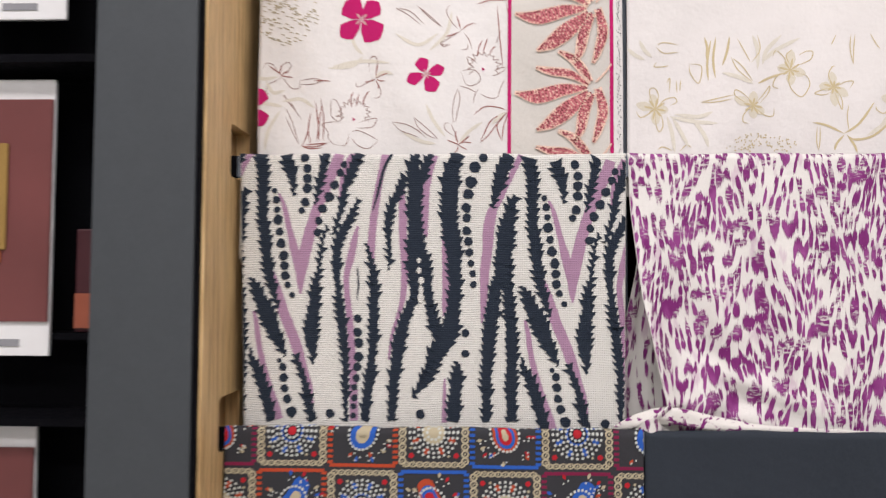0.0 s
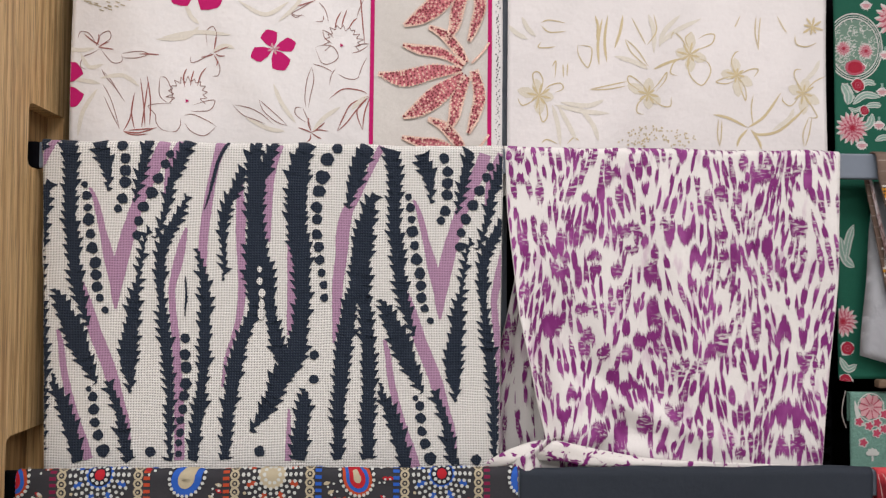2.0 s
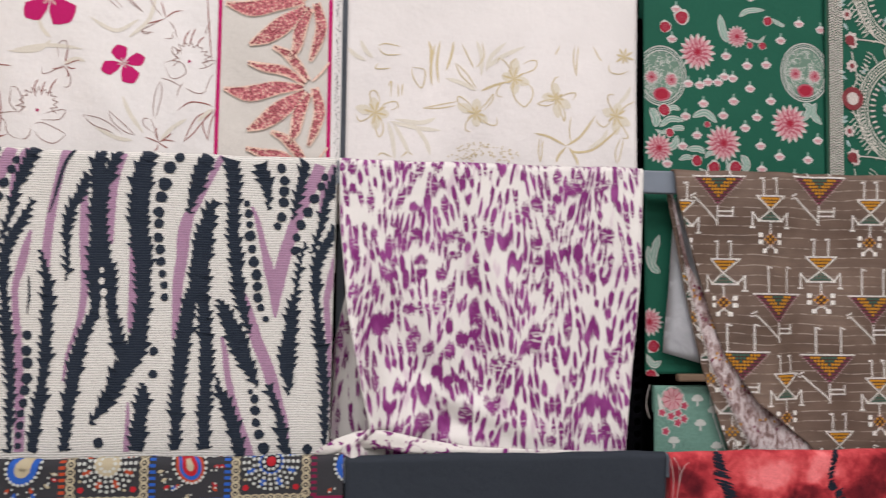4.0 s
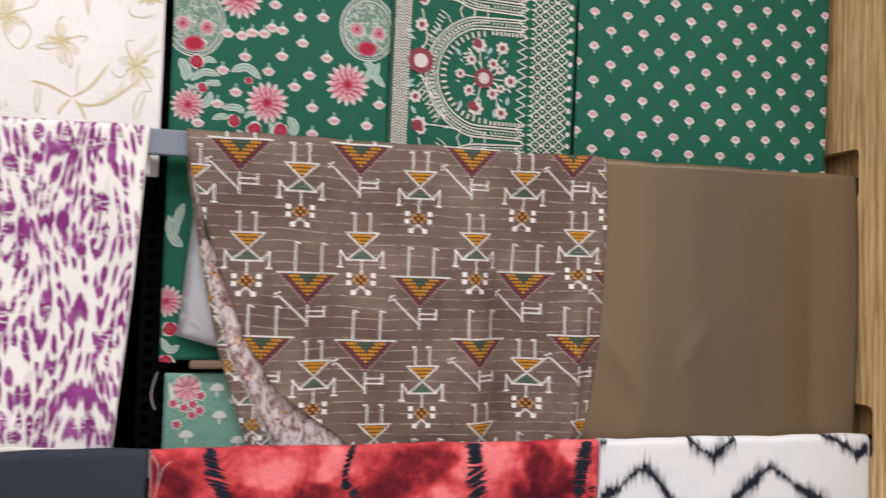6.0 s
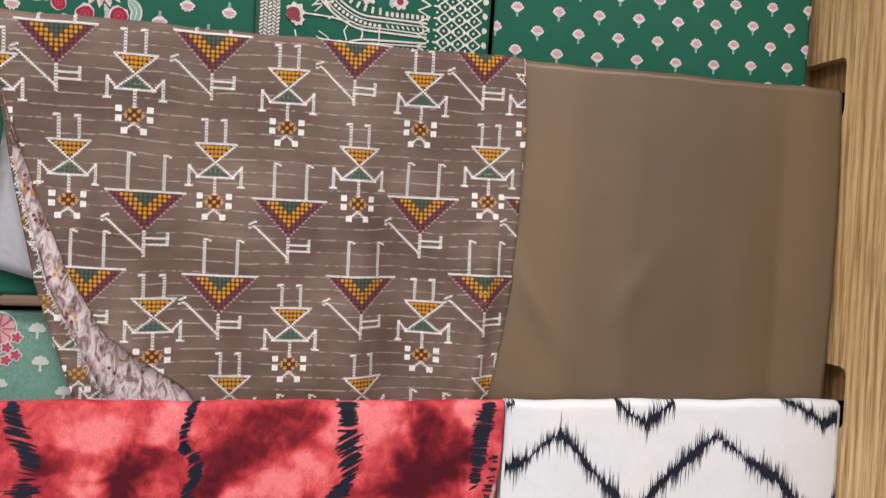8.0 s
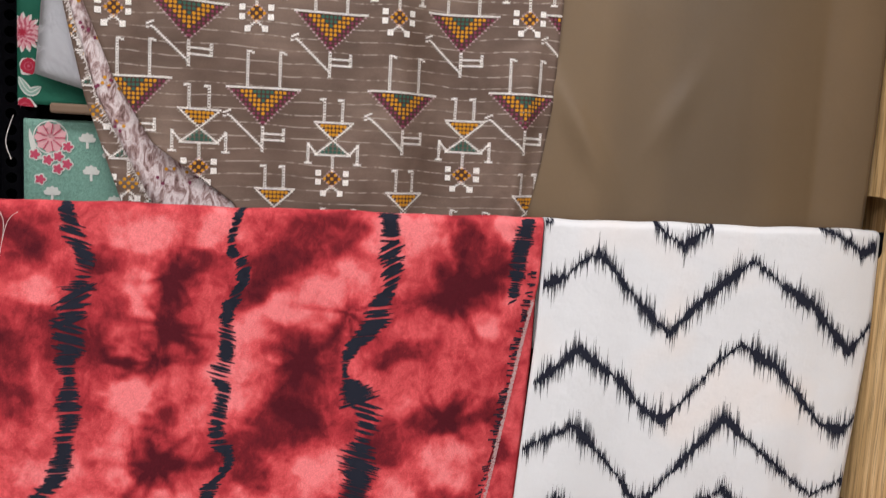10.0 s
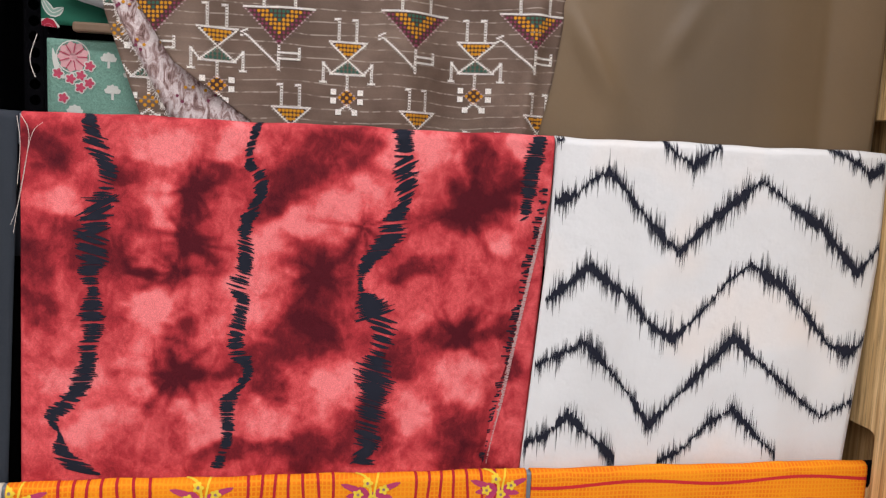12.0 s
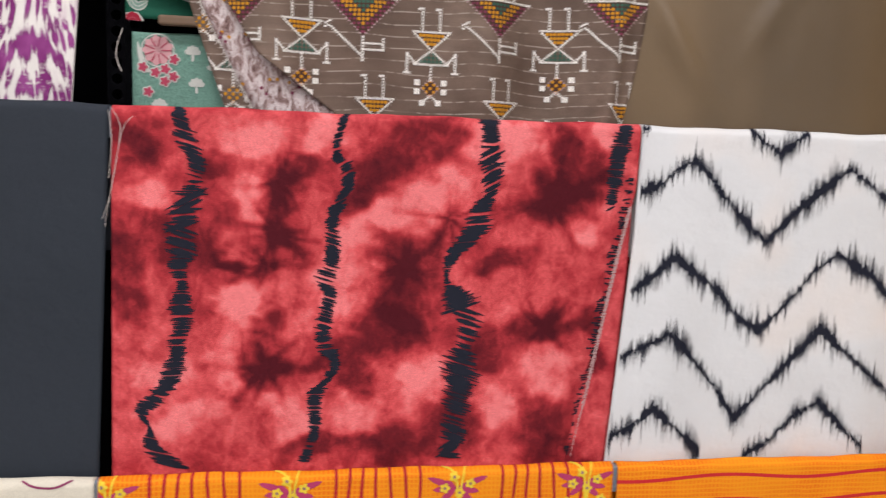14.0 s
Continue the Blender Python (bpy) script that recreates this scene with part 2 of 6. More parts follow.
def disc(x, s, r, n=10, squash=1.0, wob=0.0, rnd=random):
    return [[(x + r * (1 + wob * rnd.uniform(-1, 1)) * math.cos(k * 2 * math.pi / n), s + squash * r * (1 + wob * rnd.uniform(-1, 1)) * math.sin(k * 2 * math.pi / n)) for k in range(n)]]


def ring(x, s, r, w, n=24, squash=1.0, a0=0.0, a1=2 * math.pi):
    out = []
    for k in range(n):
        a, b = a0 + (a1 - a0) * k / n, a0 + (a1 - a0) * (k + 1) / n
        pt = lambda q, t: (x + q * math.cos(t), s + squash * q * math.sin(t))
        out.append((pt(r + w / 2, a), pt(r + w / 2, b), pt(r - w / 2, b), pt(r - w / 2, a)))
    return out


def petal(x, s, ang, length, width, blunt=0.55):
    """A rounded petal from (x, s) in the direction ang (degrees, 0 right, 90 down)."""
    c, q = math.cos(radians(ang)), math.sin(radians(ang))
    pts = []
    for t, w in ((0, 0.12), (0.25, 0.62), (blunt, 1.0), (0.85, 0.66), (1, 0.12)):
        pts.append((t, w / 2))
    shape = [(t, w) for t, w in pts] + [(t, -w) for t, w in reversed(pts)]
    return [[(x + c * t * length - q * w * width, s + q * t * length + c * w * width) for t, w in shape]]


def bar(x0, s0, x1, s1, w):
    d = math.hypot(x1 - x0, s1 - s0) or 1
    nx, ns = -(s1 - s0) / d * w / 2, (x1 - x0) / d * w / 2
    return [((x0 + nx, s0 + ns), (x1 + nx, s1 + ns), (x1 - nx, s1 - ns), (x0 - nx, s0 - ns))]


def stitches(x0, s0, x1, s1, pitch=0.0023, size=0.0016):
    """A row of small cross stitches."""
    n = max(1, round(math.hypot(x1 - x0, s1 - s0) / pitch))
    out = []
    for k in range(n + 1):
        x, s = x0 + (x1 - x0) * k / n, s0 + (s1 - s0) * k / n
        out += [[(x - size, s - size * 0.75), (x, s - size * 0.3), (x + size, s - size * 0.75), (x + size * 0.5, s), (x + size, s + size * 0.75), (x, s + size * 0.3), (x - size, s + size * 0.75), (x - size * 0.5, s)]]
    return out


def moved(shapes, x, s, k=1.0, turn=0.0, flip=False):
    c, q = math.cos(radians(turn)) * k, math.sin(radians(turn)) * k
    f = -1 if flip else 1
    return [[(x + c * f * a - q * b, s + q * f * a + c * b) for a, b in poly] for poly in shapes]

# ---- materials of the rack ----
OAK = oak("oak veneer")
# The same oak tinted darker, so the slots' shade is in its colour.
OAK_SLOT_SHADE = oak("oak with slot shade", (0.62, 0.55, 0.5))
CHARCOAL = paint("charcoal laminate", (0.050, 0.057, 0.063), 0.6)
BLACK = paint("black powder coat", (0.003, 0.003, 0.0045), 0.8, spec=0.06)
RAIL = paint("slate grey rail", (0.17, 0.20, 0.24), 0.42, grain=40)
WALL = paint("shop wall paint", (0.72, 0.71, 0.69), 0.85, grain=6)
FLOOR = paint("pale floor tile", (0.45, 0.43, 0.40), 0.35, grain=4)
CEIL = paint("ceiling white", (0.8, 0.8, 0.79), 0.9, grain=5)

# ---- room shell ----
X0, X1, Y0, Y1, H = -2.2, 3.6, -3.6, 0.25, 2.8
for nm, b, m in (("floor", (X0, X1, Y0, Y1, -0.1, 0), FLOOR), ("ceiling", (X0, X1, Y0, Y1, H, H + 0.1), CEIL),
                 ("wall_north", (X0, X1, Y1, Y1 + 0.1, 0, H), WALL), ("wall_south", (X0, X1, Y0 - 0.1, Y0, 0, H), WALL),
                 ("wall_west", (X0 - 0.1, X0, Y0, Y1, 0, H), WALL), ("wall_east", (X1, X1 + 0.1, Y0, Y1, 0, H), WALL)):
    tagged(part(nm, boxed(*b), m), "plain shop " + nm.split("_")[0], nm.split("_")[0], kind="structure")

# ---- display rack ----
ROWS = ((1.795, 0.034), (1.500, 0.0), (1.207, -0.025), (0.911, -0.043))
IN_L, IN_R, FRONT_L, FRONT_R = -0.006, 1.518, -0.095, -0.117
rack = thing("display_rack", "tall cloth display rack with oak sides, charcoal posts and grey rails", "display rack")


def slotted_side(x_in, sign, name):
    """An oak cheek whose inner skin is pierced by a rounded slot at each rail."""
    bm = bmesh.new()
    front = FRONT_L if sign < 0 else FRONT_R
    zs = []
    for top, y in ROWS:
        zs.append((top - 0.027, top + 0.031, y - (0.015 if sign < 0 else 0.003)))
    zs.sort()
    cuts = [0.0]
    for lo, hi, f in zs:
        cuts += [lo, hi]
    cuts.append(2.35)
    skin = 0.016
    xa, xb = sorted((x_in, x_in + sign * skin))
    for k in range(0, len(cuts) - 1, 2):
        box(bm, xa, xb, front, 0.16, cuts[k], cuts[k + 1])
    for lo, hi, f in zs:
        box(bm, xa, xb, front, f, lo, hi)
        box(bm, xa, xb, f + 0.075, 0.16, lo, hi)
        # rounded front corners of the slot
        for z, dz in ((hi, -1), (lo, 1)):
            a = [bm.verts.new((x, yy, zz)) for x in (xa, xb) for yy, zz in ((f, z), (f + 0.007, z), (f + 0.002, z + dz * 0.002), (f, z + dz * 0.007))]
            bm.faces.new((a[0], a[1], a[2], a[3])), bm.faces.new((a[7], a[6], a[5], a[4])), bm.faces.new((a[1], a[5], a[6], a[2])), bm.faces.new((a[2], a[6], a[7], a[3]))
    bmesh.ops.recalc_face_normals(bm, faces=bm.faces)
    part(name, bm, OAK, rack, "honey oak veneer side with slots for the rails")
    xa, xb = sorted((x_in + sign * skin, x_in + sign * (skin + 0.004)))
    part("slot_backing", boxed(xa, xb, front + 0.002, 0.16, 0, 2.35), OAK_SLOT_SHADE, rack, "oak inside the slots, tinted darker for their shade")
    xa, xb = sorted((x_in + sign * 0.0, x_in + sign * 0.003))
    part("edge_band", boxed(xa + 0.0005, xb + 0.0005, front - 0.0015, front, 0, 2.35), OAK, rack)


slotted_side(IN_L, -1, "side_panel")
slotted_side(IN_R, 1, "side_panel")
for x_in, sg, gap, front in ((IN_L, -1, 0.0065, FRONT_L), (IN_R, 1, 0.0205, FRONT_R)):
    xa, xb = sorted((x_in + sg * 0.0035, x_in + sg * gap))
    part("shadow_gap", boxed(xa, xb, front - 0.008, front - 0.0002, 0, 2.35), BLACK, rack, "dark strip between oak and post")
    xa, xb = sorted((x_in + sg * (gap + 0.0005), x_in + sg * 0.108))
    part("post", boxed(xa, xb, front - 0.012, front - 0.0018, 0, 2.4, 0.002), CHARCOAL, rack, "charcoal laminate post")
    xa, xb = sorted((x_in + sg * 0.0205, x_in + sg * 0.108))
    part("post_core", boxed(xa, xb, front - 0.0015, 0.2, 0, 2.4), CHARCOAL, rack)
for top, y in ROWS:
    part("rail", boxed(IN_L + 0.002, IN_R - 0.002, y + 0.0022, y + 0.0118, top - 0.0262, top - 0.0022, 0.0015), RAIL, rack, "flat slate grey metal rail")
    for x, sg in ((IN_L, -1), (IN_R, 1)):
        xa, xb = sorted((x + sg * 0.0155, x - sg * 0.0018))
        part("rail_end", boxed(xa, xb, y + 0.0015, y + 0.0125, top - 0.0262, top - 0.0022, 0.001), BLACK, rack, "black rail end bracket")
part("back_panel", boxed(IN_L - 0.02, IN_R + 0.02, 0.165, 0.18, 0, 2.35), BLACK, rack, "black back panel")


def perforated_upright():
    """A black steel upright punched with two staggered rows of round holes."""
    bm = bmesh.new()
    x0, x1, y = 0.7365, 0.7655, 0.062
    cols, pitch = (0.7435, 0.7585), 0.0135
    n = 12
    z = 0.3
    while z < 2.3:
        for c, xc in enumerate(cols):
            zc = z + (pitch / 2 if c else 0)
            xl, xr = (x0, (x0 + x1) / 2) if c == 0 else ((x0 + x1) / 2, x1)
            hole, rim = [], []
            for j in range(n):
                a = 2 * math.pi * j / n + math.pi / n
                dx, dz = math.cos(a), math.sin(a)
                hole.append(bm.verts.new((xc + 0.0046 * dx, y, zc + 0.0046 * dz)))
                m = max(abs(dx) / (xr - xc if dx > 0 else xc - xl), abs(dz) / (pitch / 2))
                rim.append(bm.verts.new((xc + dx / m, y, zc + dz / m)))
            for j in range(n):
                i = (j + 1) % n
                bm.faces.new((rim[j], rim[i], hole[i], hole[j]))
        z += pitch
    for xs in (x0, x1):
        a = [bm.verts.new((xs, yy, zz)) for yy, zz in ((y, 0.3), (y + 0.05, 0.3), (y + 0.05, 2.3), (y, 2.3))]
        bm.faces.new(a)
    ob = part("upright", bm, BLACK, rack, "black upright punched with round holes")
    sol = ob.modifiers.new("thickness", "SOLIDIFY")
    sol.thickness = 0.0015


perforated_upright()
part("divider", boxed(0.4225, 0.4305, 0.0455, 0.052, 1.30, 2.2, 0.001), RAIL, rack, "slim grey divider between cloths")

# ---- next bay: hanging picture cards in a black recess ----
part("recess_back", boxed(-0.75, -0.112, 0.10, 0.115, 0, 2.35), BLACK, rack, "black backing of the next bay")
part("recess_shelf", boxed(-0.75, -0.135, 0.0, 0.1, 1.603, 1.612), BLACK, rack)
part("recess_shelf", boxed(-0.75, -0.135, 0.0, 0.1, 1.2, 1.208), BLACK, rack)
CARD = paint("white card", (0.8, 0.8, 0.8), 0.5, grain=30, amount=0.04)
MAROON = paint("maroon picture print", (0.19, 0.062, 0.06), 0.35, grain=5, amount=0.35)
OCHRE = plain_cloth("ochre print", (0.35, 0.22, 0.07))
ORANGE = paint("orange print", (0.5, 0.16, 0.04), 0.4)
GREYINK = paint("grey ink", (0.28, 0.28, 0.30), 0.6)
for z1, z0 in ((1.591, 1.274), (1.93, 1.661), (1.196, 0.88)):
    pack = thing("picture_card", "white hanging card with a maroon garment picture", "card", group="cards in the next bay")
    lean = (1.591 - z1) * 0.028
    xr = -0.224 - lean
    part("board", boxed(xr - 0.22, xr, 0.03, 0.036, z0, z1, 0.001), CARD, pack)
    part("picture", boxed(xr - 0.22, xr - 0.001, 0.026, 0.0296, z0 + 0.039, z1 - 0.024), MAROON, pack, "maroon picture")
    part("ochre_shape", boxed(xr - 0.12, xr - 0.05, 0.0225, 0.0256, z0 + 0.12, z1 - 0.075, 0.0015), OCHRE, pack, "plain ochre shape on the picture")
    part("orange_shape", boxed(xr - 0.10, xr - 0.056, 0.0225, 0.0256, z0 + 0.105, z0 + 0.119, 0.001), ORANGE, pack)
    part("ink_bars", box(boxed(xr - 0.075, xr - 0.034, 0.0285, 0.0297, z0 + 0.011, z0 + 0.019), xr - 0.15, xr - 0.085, 0.0285, 0.0297, z0 + 0.011, z0 + 0.019), GREYINK, pack, "grey line of print")
box_ob = thing("small_box", "small dark maroon and orange box in the black recess", "box")
part("carton", boxed(-0.205, -0.18, 0.05, 0.09, 1.3, 1.42, 0.002), paint("dark maroon carton", (0.06, 0.015, 0.02), 0.5), box_ob)
part("label", boxed(-0.204, -0.184, 0.047, 0.0497, 1.305, 1.345), paint("rust label", (0.32, 0.09, 0.05), 0.5), box_ob)
# ledge under the box
part("recess_shelf", boxed(-0.75, -0.135, 0.04, 0.1, 1.292, 1.2995), BLACK, rack)

# ---- cloth materials ----
CREAM = (0.70, 0.68, 0.64)


def ikat_ground():
    n = Nodes("cream cotton with magenta smears")
    x, y, z = n.xyz()
    yarn = n.white(n.math("FLOOR", n.math("MULTIPLY", x, 1400)))
    z2 = n.math("MULTIPLY_ADD", yarn, 0.006, z)
    smear = n.step(n.noise(60, 2, n.vec(x, 1.3, n.math("MULTIPLY", z2, 0.4)), 0.5), 0.56, 0.68)
    col = n.mix(n.math("MULTIPLY", smear, 0.45), (0.78, 0.755, 0.72), (0.50, 0.28, 0.44))
    return cloth_finish(n, col, pitch=0.0009, relief=0.25, rough=0.7, gaps=0.06, crease=0.5, spec=0.25)


def ikat_ink():
    n = Nodes("magenta ikat ink")
    scrape = n.math("MULTIPLY", n.step(n.noise(420, 3, n.scaled(0.3, 1, 1)), 0.5, 0.62), n.step(n.noise(38, 2, n.scaled(0.6, 1, 1)), 0.46, 0.6))
    pale = n.step(n.noise(45, 2, n.scaled(1, 1, 0.7)), 0.45, 0.65)
    col = n.mix(pale, (0.205, 0.022, 0.165), (0.31, 0.065, 0.26))
    return cloth_finish(n, n.mix(n.math("MULTIPLY", scrape, 0.85), col, CREAM), pitch=0.0009, relief=0.25, rough=0.7, gaps=0.1, crease=0.5, spec=0.25)


DYE_DARK = (
    mm("813,109,26,32 769,114,19,20 769,155,17,20 770,31,24,22 886,56,18,17 912,44,20,10 884,91,18,21 880,172,19,17 843,124,17,6 946,68,18,14 1009,25,35,17 973,54,23,21 987,138,44,46"),
    mm("976,186,28,29 1122,34,10,38 1114,72,21,19 1112,183,30,16 1152,176,23,13 986,283,43,17 1127,273,36,39 1038,256,27,30 876,213,20,22 935,206,28,15 841,50,17,11 1058,196,25,20 918,279,32,12 1145,52,15,29 1075,122,20,12 949,230,19,15"),
)
DYE_PALE = (
    mm("863,154,23,21 941,148,28,22 790,71,19,12 862,22,26,16 928,19,22,14 988,81,35,20 1085,19,29,22 793,217,26,17 847,215,18,21 950,250,23,20"),
    mm("1116,221,23,18 1011,231,19,25 1070,252,20,20 1029,56,14,28 1143,101,15,20 850,168,17,23 1051,13,19,14 952,105,23,16 862,85,13,18 1163,17,15,19 819,262,26,19 894,254,18,20"),
)
DYE_STARS = mm("886,61,35,36 884,102,31,32 878,130,42,28 876,213,45,33 1114,72,44,39 989,128,28,29 1112,181,35,25 1025,87,38,24")


def dye_strength(x, s):
    """How much dye the tied cloth took up: pools, resisted patches and the rays of the knots."""
    r = random.Random(31)
    wave = lambda k: sum(np.sin(x * r.uniform(0.4, 1) * k + r.uniform(0, 6.3) + 1.3 * np.sin(s * r.uniform(0.4, 1) * k + r.uniform(0, 6.3))) * np.sin(s * r.uniform(0.5, 1) * k + r.uniform(0, 6.3)) for _ in range(5)) / 5
    wx, ws = x + 0.020 * wave(70) + 0.011 * wave(170) + 0.005 * wave(420), s + 0.020 * wave(80) + 0.011 * wave(180) + 0.005 * wave(420)
    d = 0.45 + 0.12 * wave(60) + 0.10 * wave(170)
    for bank, sign in ((DYE_DARK, 0.42), (DYE_PALE, -0.40)):
        for row in bank:
            for a, b, rx, rs in row:
                q = ((wx - a) / rx) ** 2 + ((ws - b) / rs) ** 2
                d = d + sign / (1 + np.exp((q - 0.75) * 3))
    for a, b, rx, rs in DYE_STARS:
        u, v = (x - a) / rx, (s - b) / rs
        rad, ang = np.hypot(u, v), np.arctan2(v, u)
        rays = 0.0
        for n in range(r.randint(9, 12)):
            at, reach, w = r.uniform(-math.pi, math.pi), r.uniform(0.6, 1.6), r.uniform(0.06, 0.17)
            off = (ang - at + 0.5 * rad * r.uniform(-0.5, 0.5) + math.pi) % (2 * math.pi) - math.pi
            rays = np.maximum(rays, np.exp(-(off * (rad + 0.15) / w) ** 2) * np.clip(1 - rad / reach, 0, 1) ** 0.6)
        d = d + 0.36 * rays + 0.22 * np.exp(-(rad / 0.28) ** 2)
    return np.clip(d, 0, 1.1)


def tie_dye():
    n = Nodes("red tie-dye cotton")
    at = n.tree.nodes.new("ShaderNodeAttribute")
    at.attribute_name = "dye"
    feather = n.noise(70, 6, n.scaled(1.1, 1, 0.8), 0.7, 0.4)
    blot = n.noise(26, 5, n.scaled(1, 1, 1, shift=(2, 0, 5)), 0.66, 0.6)
    d = n.math("MULTIPLY_ADD", n.math("ADD", feather, -0.5), 0.85, at.outputs["Fac"])
    d = n.math("MULTIPLY_ADD", n.math("ADD", blot, -0.5), 0.60, d)
    col = n.ramp(d, (0.10, (0.95, 0.24, 0.25)), (0.34, (0.76, 0.105, 0.115)), (0.55, (0.47, 0.038, 0.050)), (0.78, (0.20, 0.014, 0.022)), (1.0, (0.09, 0.006, 0.013)))
    return cloth_finish(n, col, pitch=0.0010, relief=0.35, gaps=0.24, rough=0.8, crease=1.0)


def chevron():
    n = Nodes("white satin with a peach blush")
    blush = n.mix(n.ramp(n.noise(9, 2), (0.55, 0.0), (0.85, 1.0)), (0.67, 0.688, 0.70), (0.74, 0.66, 0.60))
    return cloth_finish(n, blush, pitch=0.0008, relief=0.10, gaps=0.03, rough=0.5, spec=0.35)


def yellow_plaid(name, wavy):
    n = Nodes(name)
    x, y, z = n.xyz()
    wob = n.math("MULTIPLY", n.noise(40, 2), 0.004)
    a = n.step(n.math("SINE", n.math("MULTIPLY", n.math("ADD", x, wob), 1700)), 0.1, 0.8)
    b = n.step(n.math("SINE", n.math("MULTIPLY", n.math("ADD", z, wob), 1500)), 0.1, 0.8)
    patch = n.step(n.noise(18, 2), 0.4, 0.6)
    base = n.mix(patch, (0.78, 0.165, 0.006), (0.83, 0.24, 0.008))
    col = n.mix(n.math("MULTIPLY", n.math("MAXIMUM", a, b), 0.75), base, (0.86, 0.32, 0.012))
    if wavy:
        curve = n.math("MULTIPLY", n.math("SINE", n.math("MULTIPLY", x, 38)), 0.0022)
        l = n.math("PINGPONG", n.math("ADD", n.math("ADD", z, curve), 0.0), 0.0115)
        col = n.mix(n.math("LESS_THAN", l, 0.0016), col, (0.55, 0.025, 0.03))
    return cloth_finish(n, col, pitch=0.001, relief=0.15, gaps=0.06, rough=0.8)


def brown_ground():
    n = Nodes("brown slub cotton")
    x, y, z = n.xyz()
    sag = n.math("MULTIPLY", n.noise(13, 2), 0.012)
    l = n.math("PINGPONG", n.math("ADD", z, sag), 0.0052)
    dash = n.step(n.noise(150, 2, n.scaled(1, 1, 0.25)), 0.42, 0.55)
    li = n.math("MULTIPLY", n.math("LESS_THAN", l, 0.00055), n.math("MULTIPLY_ADD", dash, 0.55, 0.10))
    slub = n.ramp(n.noise(120, 3, n.scaled(0.1, 1, 1)), (0.3, 0.82), (0.7, 1.08))
    base = n.mix(n.ramp(n.noise(11, 3), (0.4, 0.0), (0.66, 1.0)), (0.122, 0.079, 0.058), (0.205, 0.143, 0.110))
    col = n.mix(li, n.mix(1.0, base, slub, "MULTIPLY"), (0.42, 0.36, 0.31))
    return cloth_finish(n, col, pitch=0.0008, relief=0.2, gaps=0.12, rough=0.62, spec=0.3)


def burlap(name, color, gap=(0.24, 0.24, 0.23)):
    n = Nodes(name)
    x, y, z = n.xyz()
    wob = n.math("MULTIPLY", n.noise(25, 2), 0.004)
    p = 2 * math.pi / 0.0024
    a = n.math("SINE", n.math("MULTIPLY", n.math("ADD", x, wob), p))
    b = n.math("SINE", n.math("MULTIPLY", n.math("ADD", z, wob), p))
    h = n.math("MULTIPLY_ADD", n.math("ADD", a, b), 0.25, 0.5)
    hole = n.step(h, 0.34, 0.14)
    col = n.mix(n.math("MULTIPLY", hole, 0.85), color, tuple(c * g for c, g in zip(color, gap)))
    slub = n.ramp(n.noise(350, 3), (0.3, 0.86), (0.7, 1.0))
    col = n.mix(1.0, col, slub, "MULTIPLY")
    nor = n.bump(h, 0.6, 0.0012)
    return n.done(col, 0.95, n.bump(n.noise(14, 3), 0.2, 0.004, nor), 0.1, spec=0.1)


def sateen(name, color, dark):
    n = Nodes(name)
    x = n.xyz()[0]
    # Upright bands in the colour imitate the satin's highlights and fold shading.
    sheen_band = n.ramp(n.noise(7, 2, n.scaled(1, 1, 0.12), 0.4), (0.4, 0.0), (0.62, 1.0))
    col = n.mix(sheen_band, dark, color)
    return cloth_finish(n, col, pitch=0.0007, relief=0.08, gaps=0.05, rough=0.36, spec=0.5, crease=0.25)


M_ZEBRA = burlap("oatmeal burlap", (0.76, 0.745, 0.70))
NAVY = burlap("navy yarn", (0.017, 0.024, 0.040), (3.2, 3.0, 2.2))
LILAC = burlap("lilac yarn", (0.42, 0.25, 0.37), (0.6, 0.6, 0.6))
M_MAGENTA, M_RED, M_BROWN = ikat_ground(), tie_dye(), brown_ground()
IKAT = ikat_ink()
M_CHEV = chevron()
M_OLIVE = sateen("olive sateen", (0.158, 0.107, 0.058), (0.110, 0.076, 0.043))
M_SLATE = plain_cloth("slate cotton", (0.030, 0.037, 0.048), pitch=0.0008, gaps=0.08, rough=0.8)
M_GREEN = plain_cloth("bottle green cotton", (0.013, 0.102, 0.064), pitch=0.0008, gaps=0.08, rough=0.7)
M_WHITE = plain_cloth("warm white satin", (0.74, 0.72, 0.70), pitch=0.0007, gaps=0.03, rough=0.55, spec=0.35, relief=0.08)
M_IVORY = plain_cloth("ivory satin", (0.74, 0.71, 0.69), pitch=0.0007, gaps=0.03, rough=0.55, spec=0.35, relief=0.08)
M_PAISLEY = plain_cloth("charcoal printed cotton", (0.042, 0.042, 0.047), pitch=0.0009, gaps=0.1)
M_YEL1, M_YEL2 = yellow_plaid("marigold checked cotton", False), yellow_plaid("marigold cotton with red waves", True)
M_CREAM = plain_cloth("cream cotton", (0.70, 0.66, 0.55), pitch=0.0009)

# ---- the hung cloths, row by row ----
(T1, Y_1), (T2, Y_2), (T3, Y_3), (T4, Y_4) = ROWS
white_floral = Hung(0.010, 0.4235, T1, Y_1, 0.36, waves(1, 0.006, lo=20, hi=90, slope=0.5))
white_floral.build("hanging_fabric", M_WHITE, "warm white satin with sketched flowers and a beaded border")
ivory_floral = Hung(0.429, line((0, 0.7495), (0.4, 0.7485)), T1, Y_1, 0.34, waves(2, 0.005, lo=20, hi=90, slope=0.5))
ivory_floral.build("hanging_fabric", M_IVORY, "ivory satin with tan flower sketches, hung over a rail")
green_floral = Hung(0.757, 0.972, T1, Y_1, 0.515, waves(3, 0.001))
